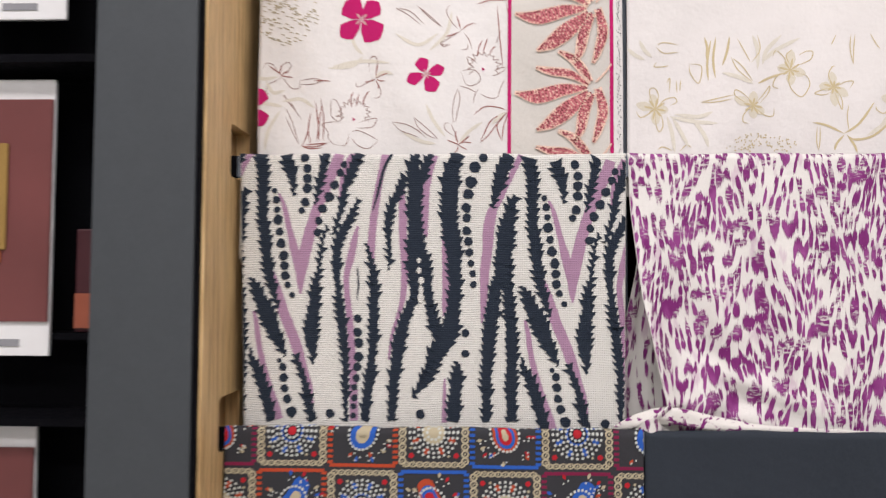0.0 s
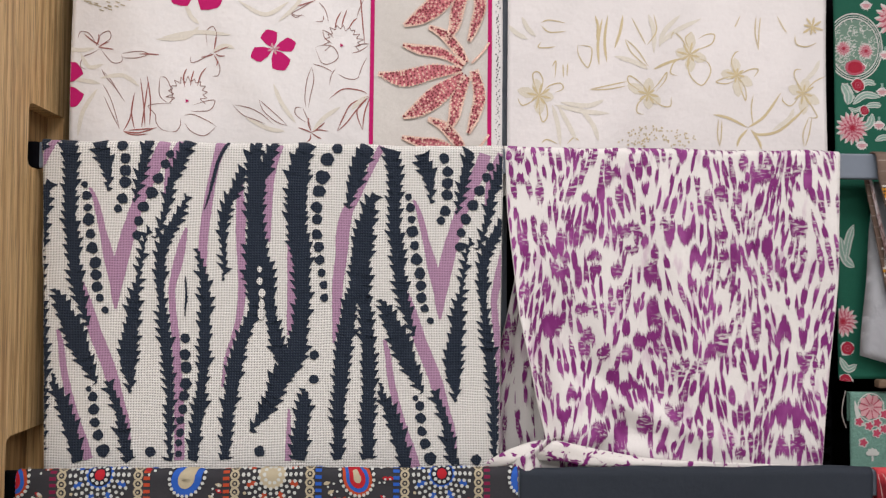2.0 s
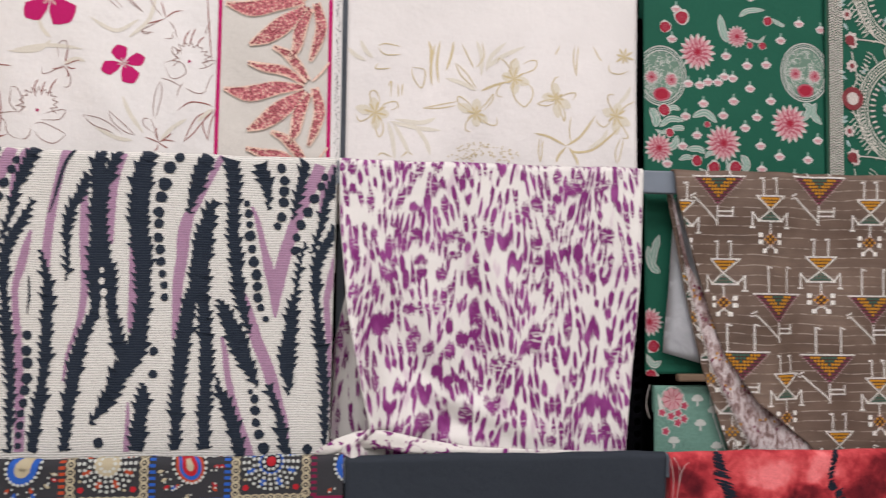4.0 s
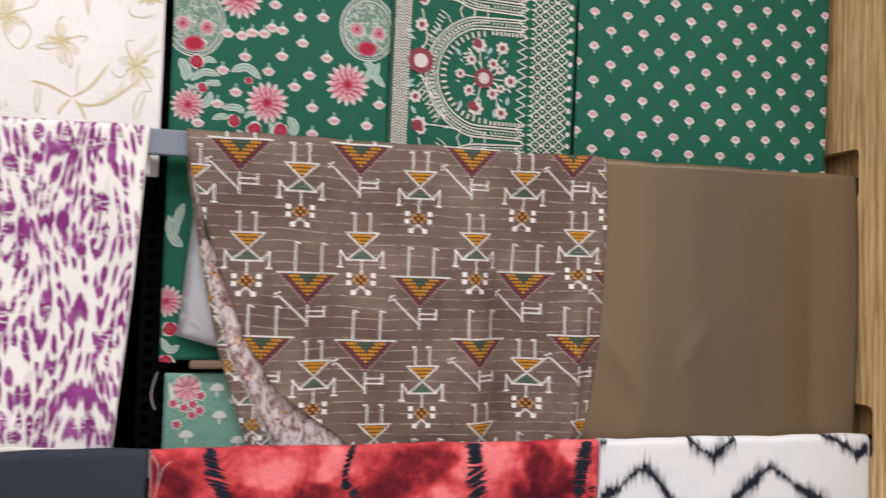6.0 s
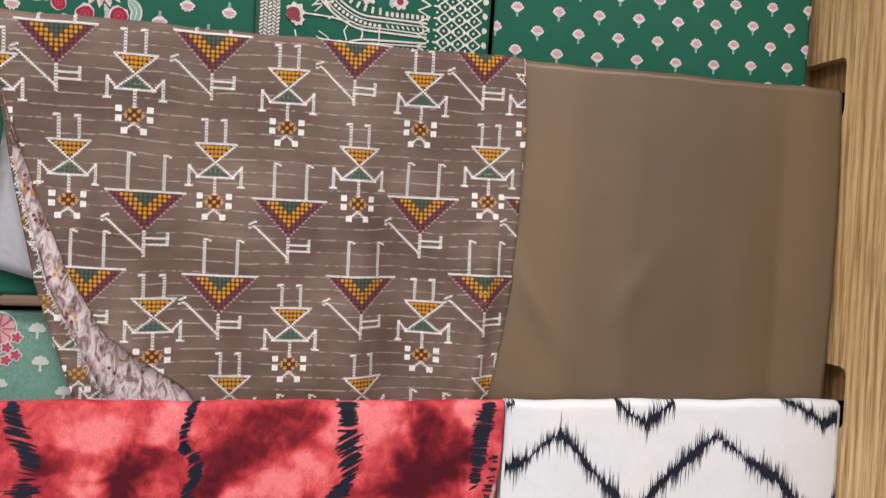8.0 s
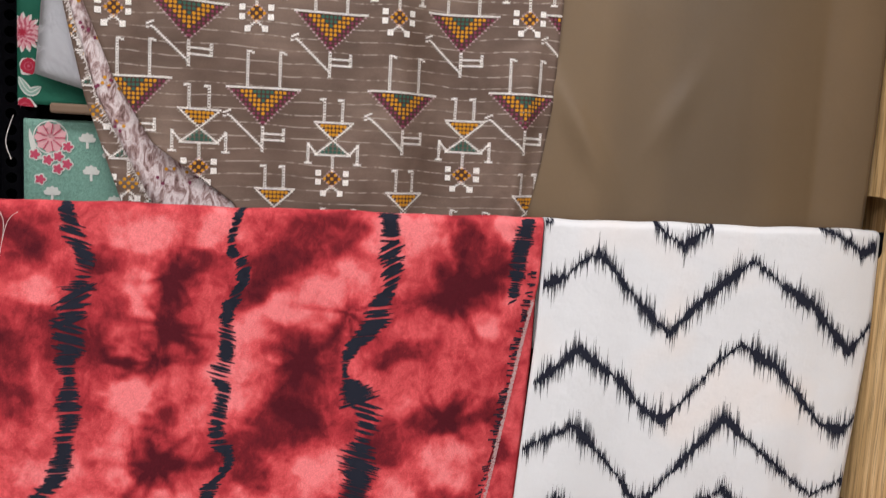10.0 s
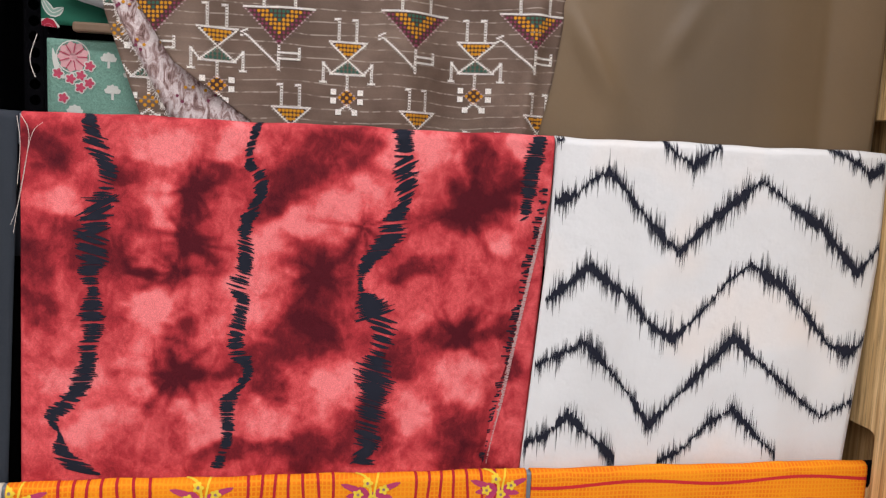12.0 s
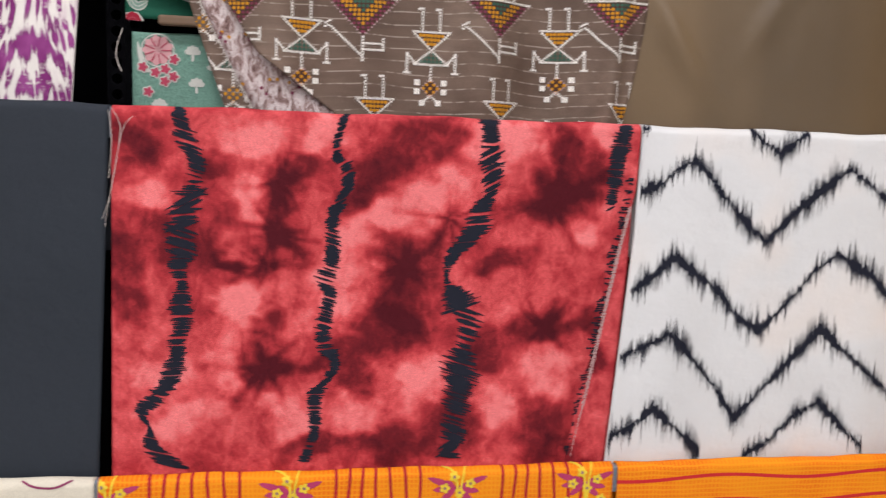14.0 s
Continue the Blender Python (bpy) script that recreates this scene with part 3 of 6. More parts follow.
green_floral.build("hanging_fabric", M_GREEN, "bottle green cotton printed with pink flowers, hung over a rail")
green_panel = Hung(line((0, 0.973), (0.3, 0.971)), line((0, 1.181), (0.3, 1.174)), T1, Y_1 - 0.003, 0.36, waves(4, 0.001))
green_floral.slip, green_panel.slip = 0.006, 0.010
green_panel.build("hanging_fabric", M_GREEN, "green cloth densely embroidered in silver thread and red flowers")
green_buds = Hung(line((0, 1.184), (0.3, 1.179)), line((0, 1.507), (0.3, 1.501)), T1, Y_1, 0.36, waves(5, 0.0008))
green_buds.build("hanging_fabric", M_GREEN, "bottle green cotton printed with rows of small pink buds")

zebra = Hung(line((0, -0.002), (0.02, 0.001), (0.3, 0.009)), line((0, 0.421), (0.3, 0.418)), T2, Y_2, 0.34, waves(6, 0.0014))
zebra.build("hanging_fabric", M_ZEBRA, "coarse oatmeal burlap with jagged navy and lilac stripes", 0.003)
def magenta_fold(x, s, soft=waves(7, 0.0115, count=9, lo=30, hi=120, slope=0.22)):
    bulge = 0.011 * np.exp(-((x - 0.50 - 0.25 * (s - 0.2)) / 0.05) ** 2 - ((s - 0.285) / 0.05) ** 2)
    edge = np.interp(s, (0, 0.07, 0.16, 0.24, 0.272, 0.287), (0.4225, 0.425, 0.434, 0.450, 0.458, 0.44))
    curl = 0.020 * np.exp(-((x - edge) / 0.016) ** 2) * np.clip((s - 0.05) / 0.15, 0, 1)
    sag = -0.014 * np.exp(-((x - edge - 0.055 - 0.3 * (s - 0.2)) / 0.024) ** 2) * np.clip((s - 0.12) / 0.1, 0, 1)
    drape = 0.006 * np.exp(-((s - 0.255 - 0.35 * (x - 0.56)) / 0.012) ** 2) * np.exp(-((x - 0.56) / 0.07) ** 2)
    return soft(x, s) + bulge * np.clip(s / 0.1, 0, 1) + curl + sag + drape
magenta = Hung(line((0, 0.4225), (0.07, 0.425), (0.16, 0.434), (0.24, 0.450), (0.272, 0.458), (0.287, 0.435), (0.298, 0.412), (0.34, 0.43)), line((0, 0.7435), (0.13, 0.736), (0.3, 0.722)), T2, Y_2, 0.312, magenta_fold, 0.05)
magenta.build("hanging_fabric", M_MAGENTA, "white cotton with magenta ikat print, bunched at the hem")
def brown_fold(x, s, soft=waves(8, 0.0150, count=9, lo=35, hi=135, slope=0.15)):
    pleat = 0.010 * np.exp(-((x - 1.172 + 0.10 * (s - 0.2)) / 0.010) ** 2) * np.clip((s - 0.12) / 0.1, 0, 1)
    return soft(x, s) + pleat - 0.008 * np.clip((s - 0.02) / 0.09, 0, 1)
brown = Hung(line((0, 0.7755), (0.03, 0.778), (0.09, 0.795), (0.142, 0.813), (0.20, 0.835), (0.25, 0.866), (0.295, 0.928), (0.34, 0.96)), line((0, 1.1985), (0.07, 1.203), (0.2, 1.198), (0.25, 1.191), (0.295, 1.181), (0.34, 1.168)), T2, Y_2 - 0.004, 0.32, brown_fold, 0.03)
brown.build("hanging_fabric", M_BROWN, "brown slub cotton with cross-stitched geometric figures, one corner swept aside")
def olive_fold(x, s, soft=waves(9, 0.0045, lo=14, hi=50, slope=0.05)):
    dent = 0.008 * np.exp(-((x - 1.225 - 0.55 * (s - 0.22)) / 0.013) ** 2 - ((s - 0.225) / 0.045) ** 2) + 0.003 * np.exp(-((x - 1.31 + 0.5 * (s - 0.2)) / 0.012) ** 2 - ((s - 0.20) / 0.03) ** 2)
    pleats = np.interp(x, (1.15, 1.22, 1.26, 1.30, 1.34, 1.37, 1.41, 1.45, 1.457, 1.49, 1.53), (0.0, 0.0006, 0.0022, 0.0052, 0.0076, 0.0082, 0.0066, 0.0036, 0.0026, 0.005, 0.0085))
    return soft(x, s) + 0.9 * dent + 1.35 * pleats * np.clip(s / 0.2, 0.08, 1) ** 0.6
olive = Hung(1.150, line((0, 1.5165), (0.12, 1.5155), (0.3, 1.510)), T2, Y_2 + 0.0005, 0.33, olive_fold)
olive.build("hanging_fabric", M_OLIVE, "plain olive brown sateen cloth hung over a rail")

paisley = Hung(-0.004, 0.4325, T3, Y_3, 0.30, waves(10, 0.001))
paisley.build("hanging_fabric", M_PAISLEY, "charcoal cotton printed with squares of colourful paisley and dots")
slate = Hung(0.434, line((0, 0.7565), (0.3, 0.744)), T3, Y_3, 0.33, waves(11, 0.003, lo=25, hi=90))
slate.build("hanging_fabric", M_SLATE, "plain slate grey cotton cloth hung over a rail")
def red_fold(x, s, soft=waves(12, 0.008, lo=25, hi=100)):
    over = 0.006 * np.clip((x - (1.178 - 0.16 * (s - 0.06))) / 0.02 + 0.5, 0, 1) * np.clip((s - 0.03) / 0.08, 0, 1)
    return soft(x, s) - over
red = Hung(line((0, 0.7585), (0.3, 0.755)), line((0, 1.1885), (0.06, 1.1875), (0.15, 1.172), (0.30, 1.147), (0.34, 1.14)), T3, Y_3 - 0.003, 0.33, red_fold)
red.build("hanging_fabric", M_RED, "red tie-dyed cotton with ragged black lines, folded back along one edge", dye=dye_strength)
white_zigzag = Hung(line((0, 1.1905), (0.1, 1.189), (0.3, 1.175)), line((0, 1.5165), (0.1, 1.5165), (0.3, 1.500)), T3, Y_3, 0.33, waves(13, 0.008, lo=20, hi=90))
white_zigzag.build("hanging_fabric", M_CHEV, "white satin with ragged black zigzag lines, hung over a rail")

cream = Hung(0.32, 0.744, T4, Y_4, 0.3, waves(14, 0.001))
cream.build("hanging_fabric", M_CREAM, "cream cotton cloth hung over a low rail")
marigold = Hung(0.747, 1.1765, T4, Y_4, 0.3, waves(15, 0.001))
marigold.build("hanging_fabric", M_YEL1, "marigold checked cotton with red lines and pink flowers")
marigold_wave = Hung(1.181, line((0, 1.5165), (0.3, 1.515)), T4, Y_4, 0.3, waves(16, 0.001))
marigold_wave.build("hanging_fabric", M_YEL2, "marigold checked cotton with wavy red lines")

# ---- inks and threads ----
def ink(name, color, **kw):
    return plain_cloth(name, color, **{"pitch": 0.0008, "gaps": 0.08, "crease": 0.1, **kw})


def thread(name, color, metal=0.0, rough=0.45):
    n = Nodes(name)
    x, y, z = n.xyz()
    h = n.math("SINE", n.math("MULTIPLY", n.math("ADD", x, z), 5200))
    h2 = n.noise(1500, 2)
    f = n.math("MULTIPLY_ADD", h, 0.25, h2)
    col = n.mix(1.0, color, n.ramp(f, (0.2, 0.55), (0.8, 1.15)), "MULTIPLY")
    return n.done(col, rough, n.bump(f, 0.5, 0.0008), metal=metal, spec=0.5)


STRAW = ink("faint straw ink", (0.70, 0.65, 0.54))
ROSE, HOTPINK, BRICK = ink("rose ink", (0.42, 0.10, 0.14)), ink("hot pink ink", (0.50, 0.015, 0.14)), ink("brick ink", (0.34, 0.13, 0.115))
UMBER, TAN, PALE = ink("umber ink", (0.31, 0.18, 0.16)), ink("tan ink", (0.62, 0.52, 0.32)), ink("pale straw ink", (0.715, 0.675, 0.585))
BLUSH, CHALK, SAGE = ink("blush ink", (0.60, 0.33, 0.35)), ink("chalk ink", (0.56, 0.58, 0.54)), ink("sage ink", (0.24, 0.37, 0.31))
CRIMSON, RUST = ink("crimson ink", (0.34, 0.022, 0.045)), ink("rust ink", (0.45, 0.07, 0.03))
BLACKINK, WINE, MUSTARD = ink("black ink", (0.016, 0.018, 0.030)), ink("wine ink", (0.20, 0.045, 0.085)), ink("mustard ink", (0.56, 0.255, 0.02))
FOREST, ROYAL, SAND = ink("forest ink", (0.045, 0.115, 0.085)), ink("royal blue ink", (0.03, 0.11, 0.45)), ink("sand ink", (0.47, 0.41, 0.28))
MAUVE, LEMON = ink("mauve ink", (0.50, 0.35, 0.37)), ink("lemon ink", (0.80, 0.58, 0.05))
SILVER, GARNET = thread("silver thread", (0.72, 0.71, 0.63), 0.15, 0.4), thread("garnet thread", (0.22, 0.02, 0.03))
CORAL, GOLDBEAD = thread("coral beads", (0.66, 0.17, 0.20), 0, 0.35), thread("pale gold cord", (0.84, 0.58, 0.46), 0.2)
PEARL = thread("pearl thread", (0.66, 0.60, 0.56), 0, 0.4)
WHITEX = thread("white cross stitch", (0.86, 0.83, 0.78), 0, 0.7)

# ---- zebra stripes, one repeat and its neighbour ----
NAVY_STRIPES = (
    mm("23,3,15 26,34,13 26,64,12 29,94,13 33,127,12 40,158,8 46,173,2"),
    mm("50,6,11 57,24,14 60,40,7 59,51,1"),
    mm("96,4,10 91,24,10 87,43,6 84,61,2"),
    mm("131,4,11 124,23,11 116,43,9 113,62,8 109,78,6 103,94,1"),
    mm("130,53,2 128,62,5 119,81,10 110,101,10 108,126,11 110,152,8 113,177,10 116,203,11 119,228,8 119,253,8 120,284,6 121,295,6"),
    mm("98,84,2 94,94,4 90,120,5 87,139,6 85,152,10 84,171,14 81,190,16 81,209,16 84,222,9 83,234,2"),
    mm("15,140,2 18,147,8 22,158,14 30,174,19 37,190,19 44,206,14 51,220,6 54,225,1"),
    mm("16,217,3 16,227,7 23,241,11 30,260,14 37,285,13 39,296,13"),
    mm("63,223,4 68,234,8 75,253,9 78,272,10 83,288,11 86,295,12"),
    mm("141,103,3 145,119,7 148,135,10 149,152,11 149,171,12 149,190,12 149,208,11 147,228,10 146,247,12 143,269,11 141,288,12 140,295,12"),
    mm("181,29,7 176,45,10 168,61,9 163,81,8 165,100,7 166,119,5 164,132,1"),
    mm("196,3,7 191,19,15 194,42,20 192,61,17 193,81,18 194,100,21 196,119,26 198,133,28"),
    mm("193,131,17 193,157,12 186,177,12 180,196,13 176,215,16 174,234,14 171,253,12 170,284,10 169,295,10"),
    mm("204,131,15 208,157,12 211,177,12 216,196,13 220,206,13"),
    mm("210,3,8 204,19,10 199,37,12"),
    mm("238,6,13 233,22,19 231,38,22 231,61,21 230,80,19 234,100,22 236,125,17 237,147,15 235,170,16 233,189,20 226,208,22 217,221,20 211,237,14 203,253,12 191,268,2"),
    mm("295,8,17 287,24,16 283,41,13 278,57,6 279,65,2"),
    mm("302,51,2 299,57,9 295,73,14 292,92,20 289,112,21 289,131,21 287,150,23"),
    mm("281,145,13 278,170,17 275,189,16 273,208,16 272,227,13 271,253,12 271,284,10 271,295,10"),
    mm("294,145,12 295,170,13 297,189,13 297,208,14 298,227,13 297,253,14 298,284,13 298,295,13"),
    mm("240,230,2 240,240,11 238,259,14 236,284,15 236,295,15"),
)
THIN_STRIPES = (
    mm("168,4,3 160,18,3 155,36,3 151,53,2 147,67,1"),
    mm("131,128,1 132,146,2 131,164,1"),
)
LILAC_STRIPES = (
    mm("38,134,4 44,152,7 51,178,11 61,202,11 68,222,11 75,241,7 81,258,5 84,276,2"),
    mm("110,5,11 106,17,12 97,36,12 87,62,11 79,88,12 73,114,13 69,136,11 69,158,2"),
    mm("44,48,2 50,63,5 56,88,6 62,111,9 67,134,8"),
    mm("125,5,7 115,28,7 111,53,2"),
    mm("18,177,3 21,190,5 25,216,6 31,241,7 36,260,9 43,278,9 48,293,8"),
    mm("131,84,2 127,101,7 123,120,8 119,139,6 120,158,6 123,184,7 125,209,7 127,234,8 128,263,9 129,294,9"),
    mm("161,4,9 155,30,7 150,61,8 147,87,8 146,107,8 147,126,5"),
    mm("180,35,2 179,53,6 180,70,9 180,93,8 182,119,8 182,145,7 180,164,6 175,183,4 169,202,3 166,228,2"),
    mm("214,6,8 208,25,8 205,45,8 204,61,8 204,80,7 205,96,4"),
    mm("225,87,3 227,106,9 227,131,8 227,151,8 226,170,6 225,181,2"),
    mm("308,6,6 300,23,6 293,38,5 285,55,6 277,67,10 273,86,12 272,106,11 269,131,10 268,157,8 267,176,5 266,188,2"),
    mm("226,248,2 226,271,4 226,295,6"),
)
ZEBRA_DOTS = (
    mm("39,45,6 41,55,8 42,66,7 43,77,10 45,90,8 47,103,10 50,116,10 51,127,9 52,138,9 55,148,7 60,159,6"),
    mm("72,9,9 75,21,9 75,32,10 75,43,10 73,58,9 69,67,7"),
    mm("115,17,7 111,26,8 105,39,9 99,52,10 92,65,9 88,78,8 87,91,8"),
    mm("47,230,5 51,237,8 52,248,9 53,260,8 56,271,9 61,285,11 103,286,9 200,286,9"),
    mm("132,184,8 132,199,9 133,210,10 133,225,10 132,236,9 131,248,8 129,258,7 129,269,7 128,278,6 128,288,6"),
    mm("267,9,9 258,20,11 254,36,12 251,49,11 249,64,10 249,75,9 249,89,9 251,100,9 252,112,8 254,124,7 256,135,7 257,147,7 248,199,8 248,221,8"),
    mm("198,121,4 198,132,5 200,143,6 200,153,6 200,162,7"),
)
rnd = random.Random(5)
for dx, ds in ((-0.294, -0.008), (0, 0), (0.294, 0.008)):
    at = lambda pts: [(p[0] + dx, p[1] + ds, *p[2:]) for p in pts]
    for k, pts in enumerate(LILAC_STRIPES):
        prints(zebra, "lilac_stripe", stroke(at(pts), steps=10, teeth=0.0012, pitch=0.004, seed=k), LILAC, "dusty lilac woven stripe", 0.0004)
    for k, pts in enumerate(THIN_STRIPES):
        prints(zebra, "navy_stripe", stroke(at(pts), steps=10, teeth=0.0010, pitch=0.004, seed=k), NAVY, "thin navy woven streak", 0.0008)
    for k, pts in enumerate(NAVY_STRIPES):
        prints(zebra, "navy_stripe", stroke([(a, b, w * 0.85) for a, b, w in at(pts)], steps=10, teeth=0.0062, pitch=0.0076, seed=k), NAVY, "jagged navy woven stripe", 0.0008)
    for pts in ZEBRA_DOTS[:-1]:
        for x, s, d in at(pts):
            prints(zebra, "navy_dot", disc(x, s, d * 0.54, 14, 1.0, 0.16, rnd), NAVY, "", 0.0009)
    for x, s, d in at(ZEBRA_DOTS[-1]):
        prints(zebra, "pale_dot", disc(x, s, d / 2, 10, 1.5, 0.2, rnd), M_ZEBRA, "", 0.0013)

# ---- magenta ikat: ragged blots made of yarn-wide slivers ----
def ikat_blot(x, s, w, h, form, r):
    """One ragged blot: oval, arrow up, arrow down or open ring."""
    n = max(3, int(w / 0.00085))
    tops, ends, holes = [], [], []
    for k in range(2 * n + 1):
        u = k / n - 1
        jag = r.uniform(0.8, 1.35) if k % 2 else r.uniform(0.45, 0.95)
        half = h / 2 * max(0.04, 1 - u * u) ** 0.42 * jag
        mid = s + {0: 0.0, 1: abs(u), 2: -abs(u), 3: 0.0}[form] * h * 0.45 + r.uniform(-0.0024, 0.0024)
        tops.append((x + u * w / 2, mid - half))
        ends.append((x + u * w / 2, mid + half))
    out = []
    for k in range(2 * n):
        hollow = form == 3 and abs((k + 0.5) / n - 1) < 0.45
        a, b, c, d = tops[k], tops[k + 1], ends[k + 1], ends[k]
        if hollow:
            lerp = lambda p, q, t: (p[0] + (q[0] - p[0]) * t, p[1] + (q[1] - p[1]) * t)
            out += [(a, b, lerp(b, c, 0.28), lerp(a, d, 0.28)), (lerp(a, d, 0.72), lerp(b, c, 0.72), c, d)]
        else:
            out.append((a, b, c, d))
    return out


IKAT_LARGE = (
    mm("426,15,6,9 436,15,9,12 437,33,8,15 455,47,8,23 459,80,7,15 440,98,9,25 474,95,8,30 502,80,13,15 507,104,14,13 508,119,11,13 499,52,9,11 513,47,8,20 520,29,7,26 523,11,13,12 528,26,9,15 531,49,8,20"),
    mm("543,79,20,17 543,102,13,11 555,92,7,12 564,105,7,20 528,120,11,17 561,122,13,25 531,143,7,20 548,156,7,20 564,155,11,35 564,181,13,13 537,173,8,20 551,186,14,18 523,158,8,15 467,171,22,25 502,179,13,22 497,156,15,12"),
    mm("518,196,8,18 538,198,11,20 551,211,7,20 523,219,7,15 536,229,9,15 551,234,7,18 513,246,15,30 510,269,17,22 477,256,15,20 533,271,14,30 553,261,12,25 462,232,8,20 485,231,10,20 492,126,7,25 549,26,7,20 555,46,7,17"),
    mm("590,13,10,21 613,17,7,15 626,45,11,17 615,53,9,18 649,17,9,17 649,40,10,12 667,29,18,17 673,12,9,15 701,26,10,15 711,31,8,31 592,89,15,25 601,102,11,25 628,89,11,18 629,105,10,12 639,104,7,41"),
    mm("638,137,9,11 628,132,7,12 654,101,7,20 672,96,11,26 676,69,7,10 703,78,16,20 708,103,7,15 688,121,9,15 701,126,9,15 625,185,15,30 615,191,9,20 707,185,8,25 705,159,7,15 707,208,13,25 643,185,7,15"),
    mm("668,231,8,20 569,236,8,18 581,255,17,22 602,251,8,20 686,253,11,30 700,256,8,30 686,281,14,25 702,281,10,25 635,236,7,20 612,266,7,20 650,253,7,25 569,281,10,15 642,288,11,12 589,236,8,12"),
)
IKAT_RINGS = (
    mm("577,89,11,32 689,170,14,32 661,172,10,30 658,205,11,25 563,158,11,30"),
)


def ikat_print(h, x0, x1, s1, seed, large=()):
    """Large ragged blots where they stand, and slim flecks in the cloth left between them."""
    r = random.Random(seed)
    blots, taken = [], []
    for k, (x, s, w, hh) in enumerate(large):
        form = 3 if k >= len(large) - len(IKAT_RINGS) else r.choice((0, 0, 0, 1, 2))
        blots.append(ikat_blot(x, s, w * 1.02, hh * (1.0 if form in (0, 3) else 0.78), form, r))
        taken.append((x, s, w / 2 + 0.0016, hh / 2 + 0.002))
    x = x0 + 0.003
    while x < x1:
        s = r.uniform(-0.008, 0.004)
        while s < s1:
            w, hh = r.uniform(0.0030, 0.0060), r.uniform(0.009, 0.024)
            px = x + 0.005 * math.sin(s * 26 + x * 40) + r.uniform(-0.001, 0.001)
            if r.random() < 0.88 and all(((px - a) / c) ** 2 + ((s - b) / d) ** 2 > 1 for a, b, c, d in taken):
                lean = 0.22 * math.sin(px * 70 + 2 * math.sin(s * 30))
                blots.append([[(a + lean * (b - s), b) for a, b in q] for q in ikat_blot(px, s, w, hh, r.choice((0, 0, 0, 1, 2)), r)])
            s += hh * r.uniform(0.85, 1.15) + 0.001
        x += r.uniform(0.0056, 0.0074)
    return blots


BLOTS = ikat_print(magenta, 0.410, 0.745, 0.312, 77, [q for row in IKAT_LARGE for q in row] + [q for row in IKAT_RINGS for q in row])
near = BLOTS[:280]
chosen = {id(b) for b in near}
for b in near:
    prints(magenta, "ikat_blot", b, IKAT, "", 0.0004)
prints(magenta, "blot_print", [q for b in BLOTS if id(b) not in chosen for q in b], IKAT, "ragged magenta ikat blots", 0.0004, kind="stuff")

# ---- brown cloth: cross-stitched figures ----
white_x, mus, win, fst, pink_x, dark_g = [], [], [], [], [], []
DARKBROWN = ink("dark brown ink", (0.075, 0.038, 0.03))


def bird(x, s):
    k = 0.001
    st = lambda a, b, c, d: white_x.extend(stitches(x + a * k, s + b * k, x + c * k, s + d * k))
    st(-29, 0, 29, 0)
    pink_x.extend(stitches(x - 28 * k, s + 2 * k, x, s + 31 * k, 0.0034, 0.0011) + stitches(x + 28 * k, s + 2 * k, x, s + 31 * k, 0.0034, 0.0011))
    for lx in (-13, 13):
        st(lx, -2, lx, -29), st(lx + 2, -29, lx + 4, -28)
    st(0, 32, 0, 51), st(0, 37, 16, 37), st(0, 42, 16, 42), st(17, 33, 17, 42)
    st(-1, 47, -26, 24), st(-31, 21, -27, 19), st(-31, 24, -28, 23)
    dark_g.append([(x - 27 * k, s + 1 * k), (x + 27 * k, s + 1 * k), (x, s + 30.5 * k)])
    for row in range(8):
        half = 24 - row * 3.3
        n = max(1, round(2 * half / 3.4))
        for j in range(n + 1):
            px = -half + 2 * half * j / n
            edge = half - abs(px)
            kind = win if edge < 4.6 or row >= 6 else mus if (edge < 10.5 or row > 2 or abs(px) > 8 - row * 3.2) else fst
            kind += disc(x + px * k, s + (3.2 + row * 3.5) * k, 0.0012 if kind is win else 0.00145, 8)


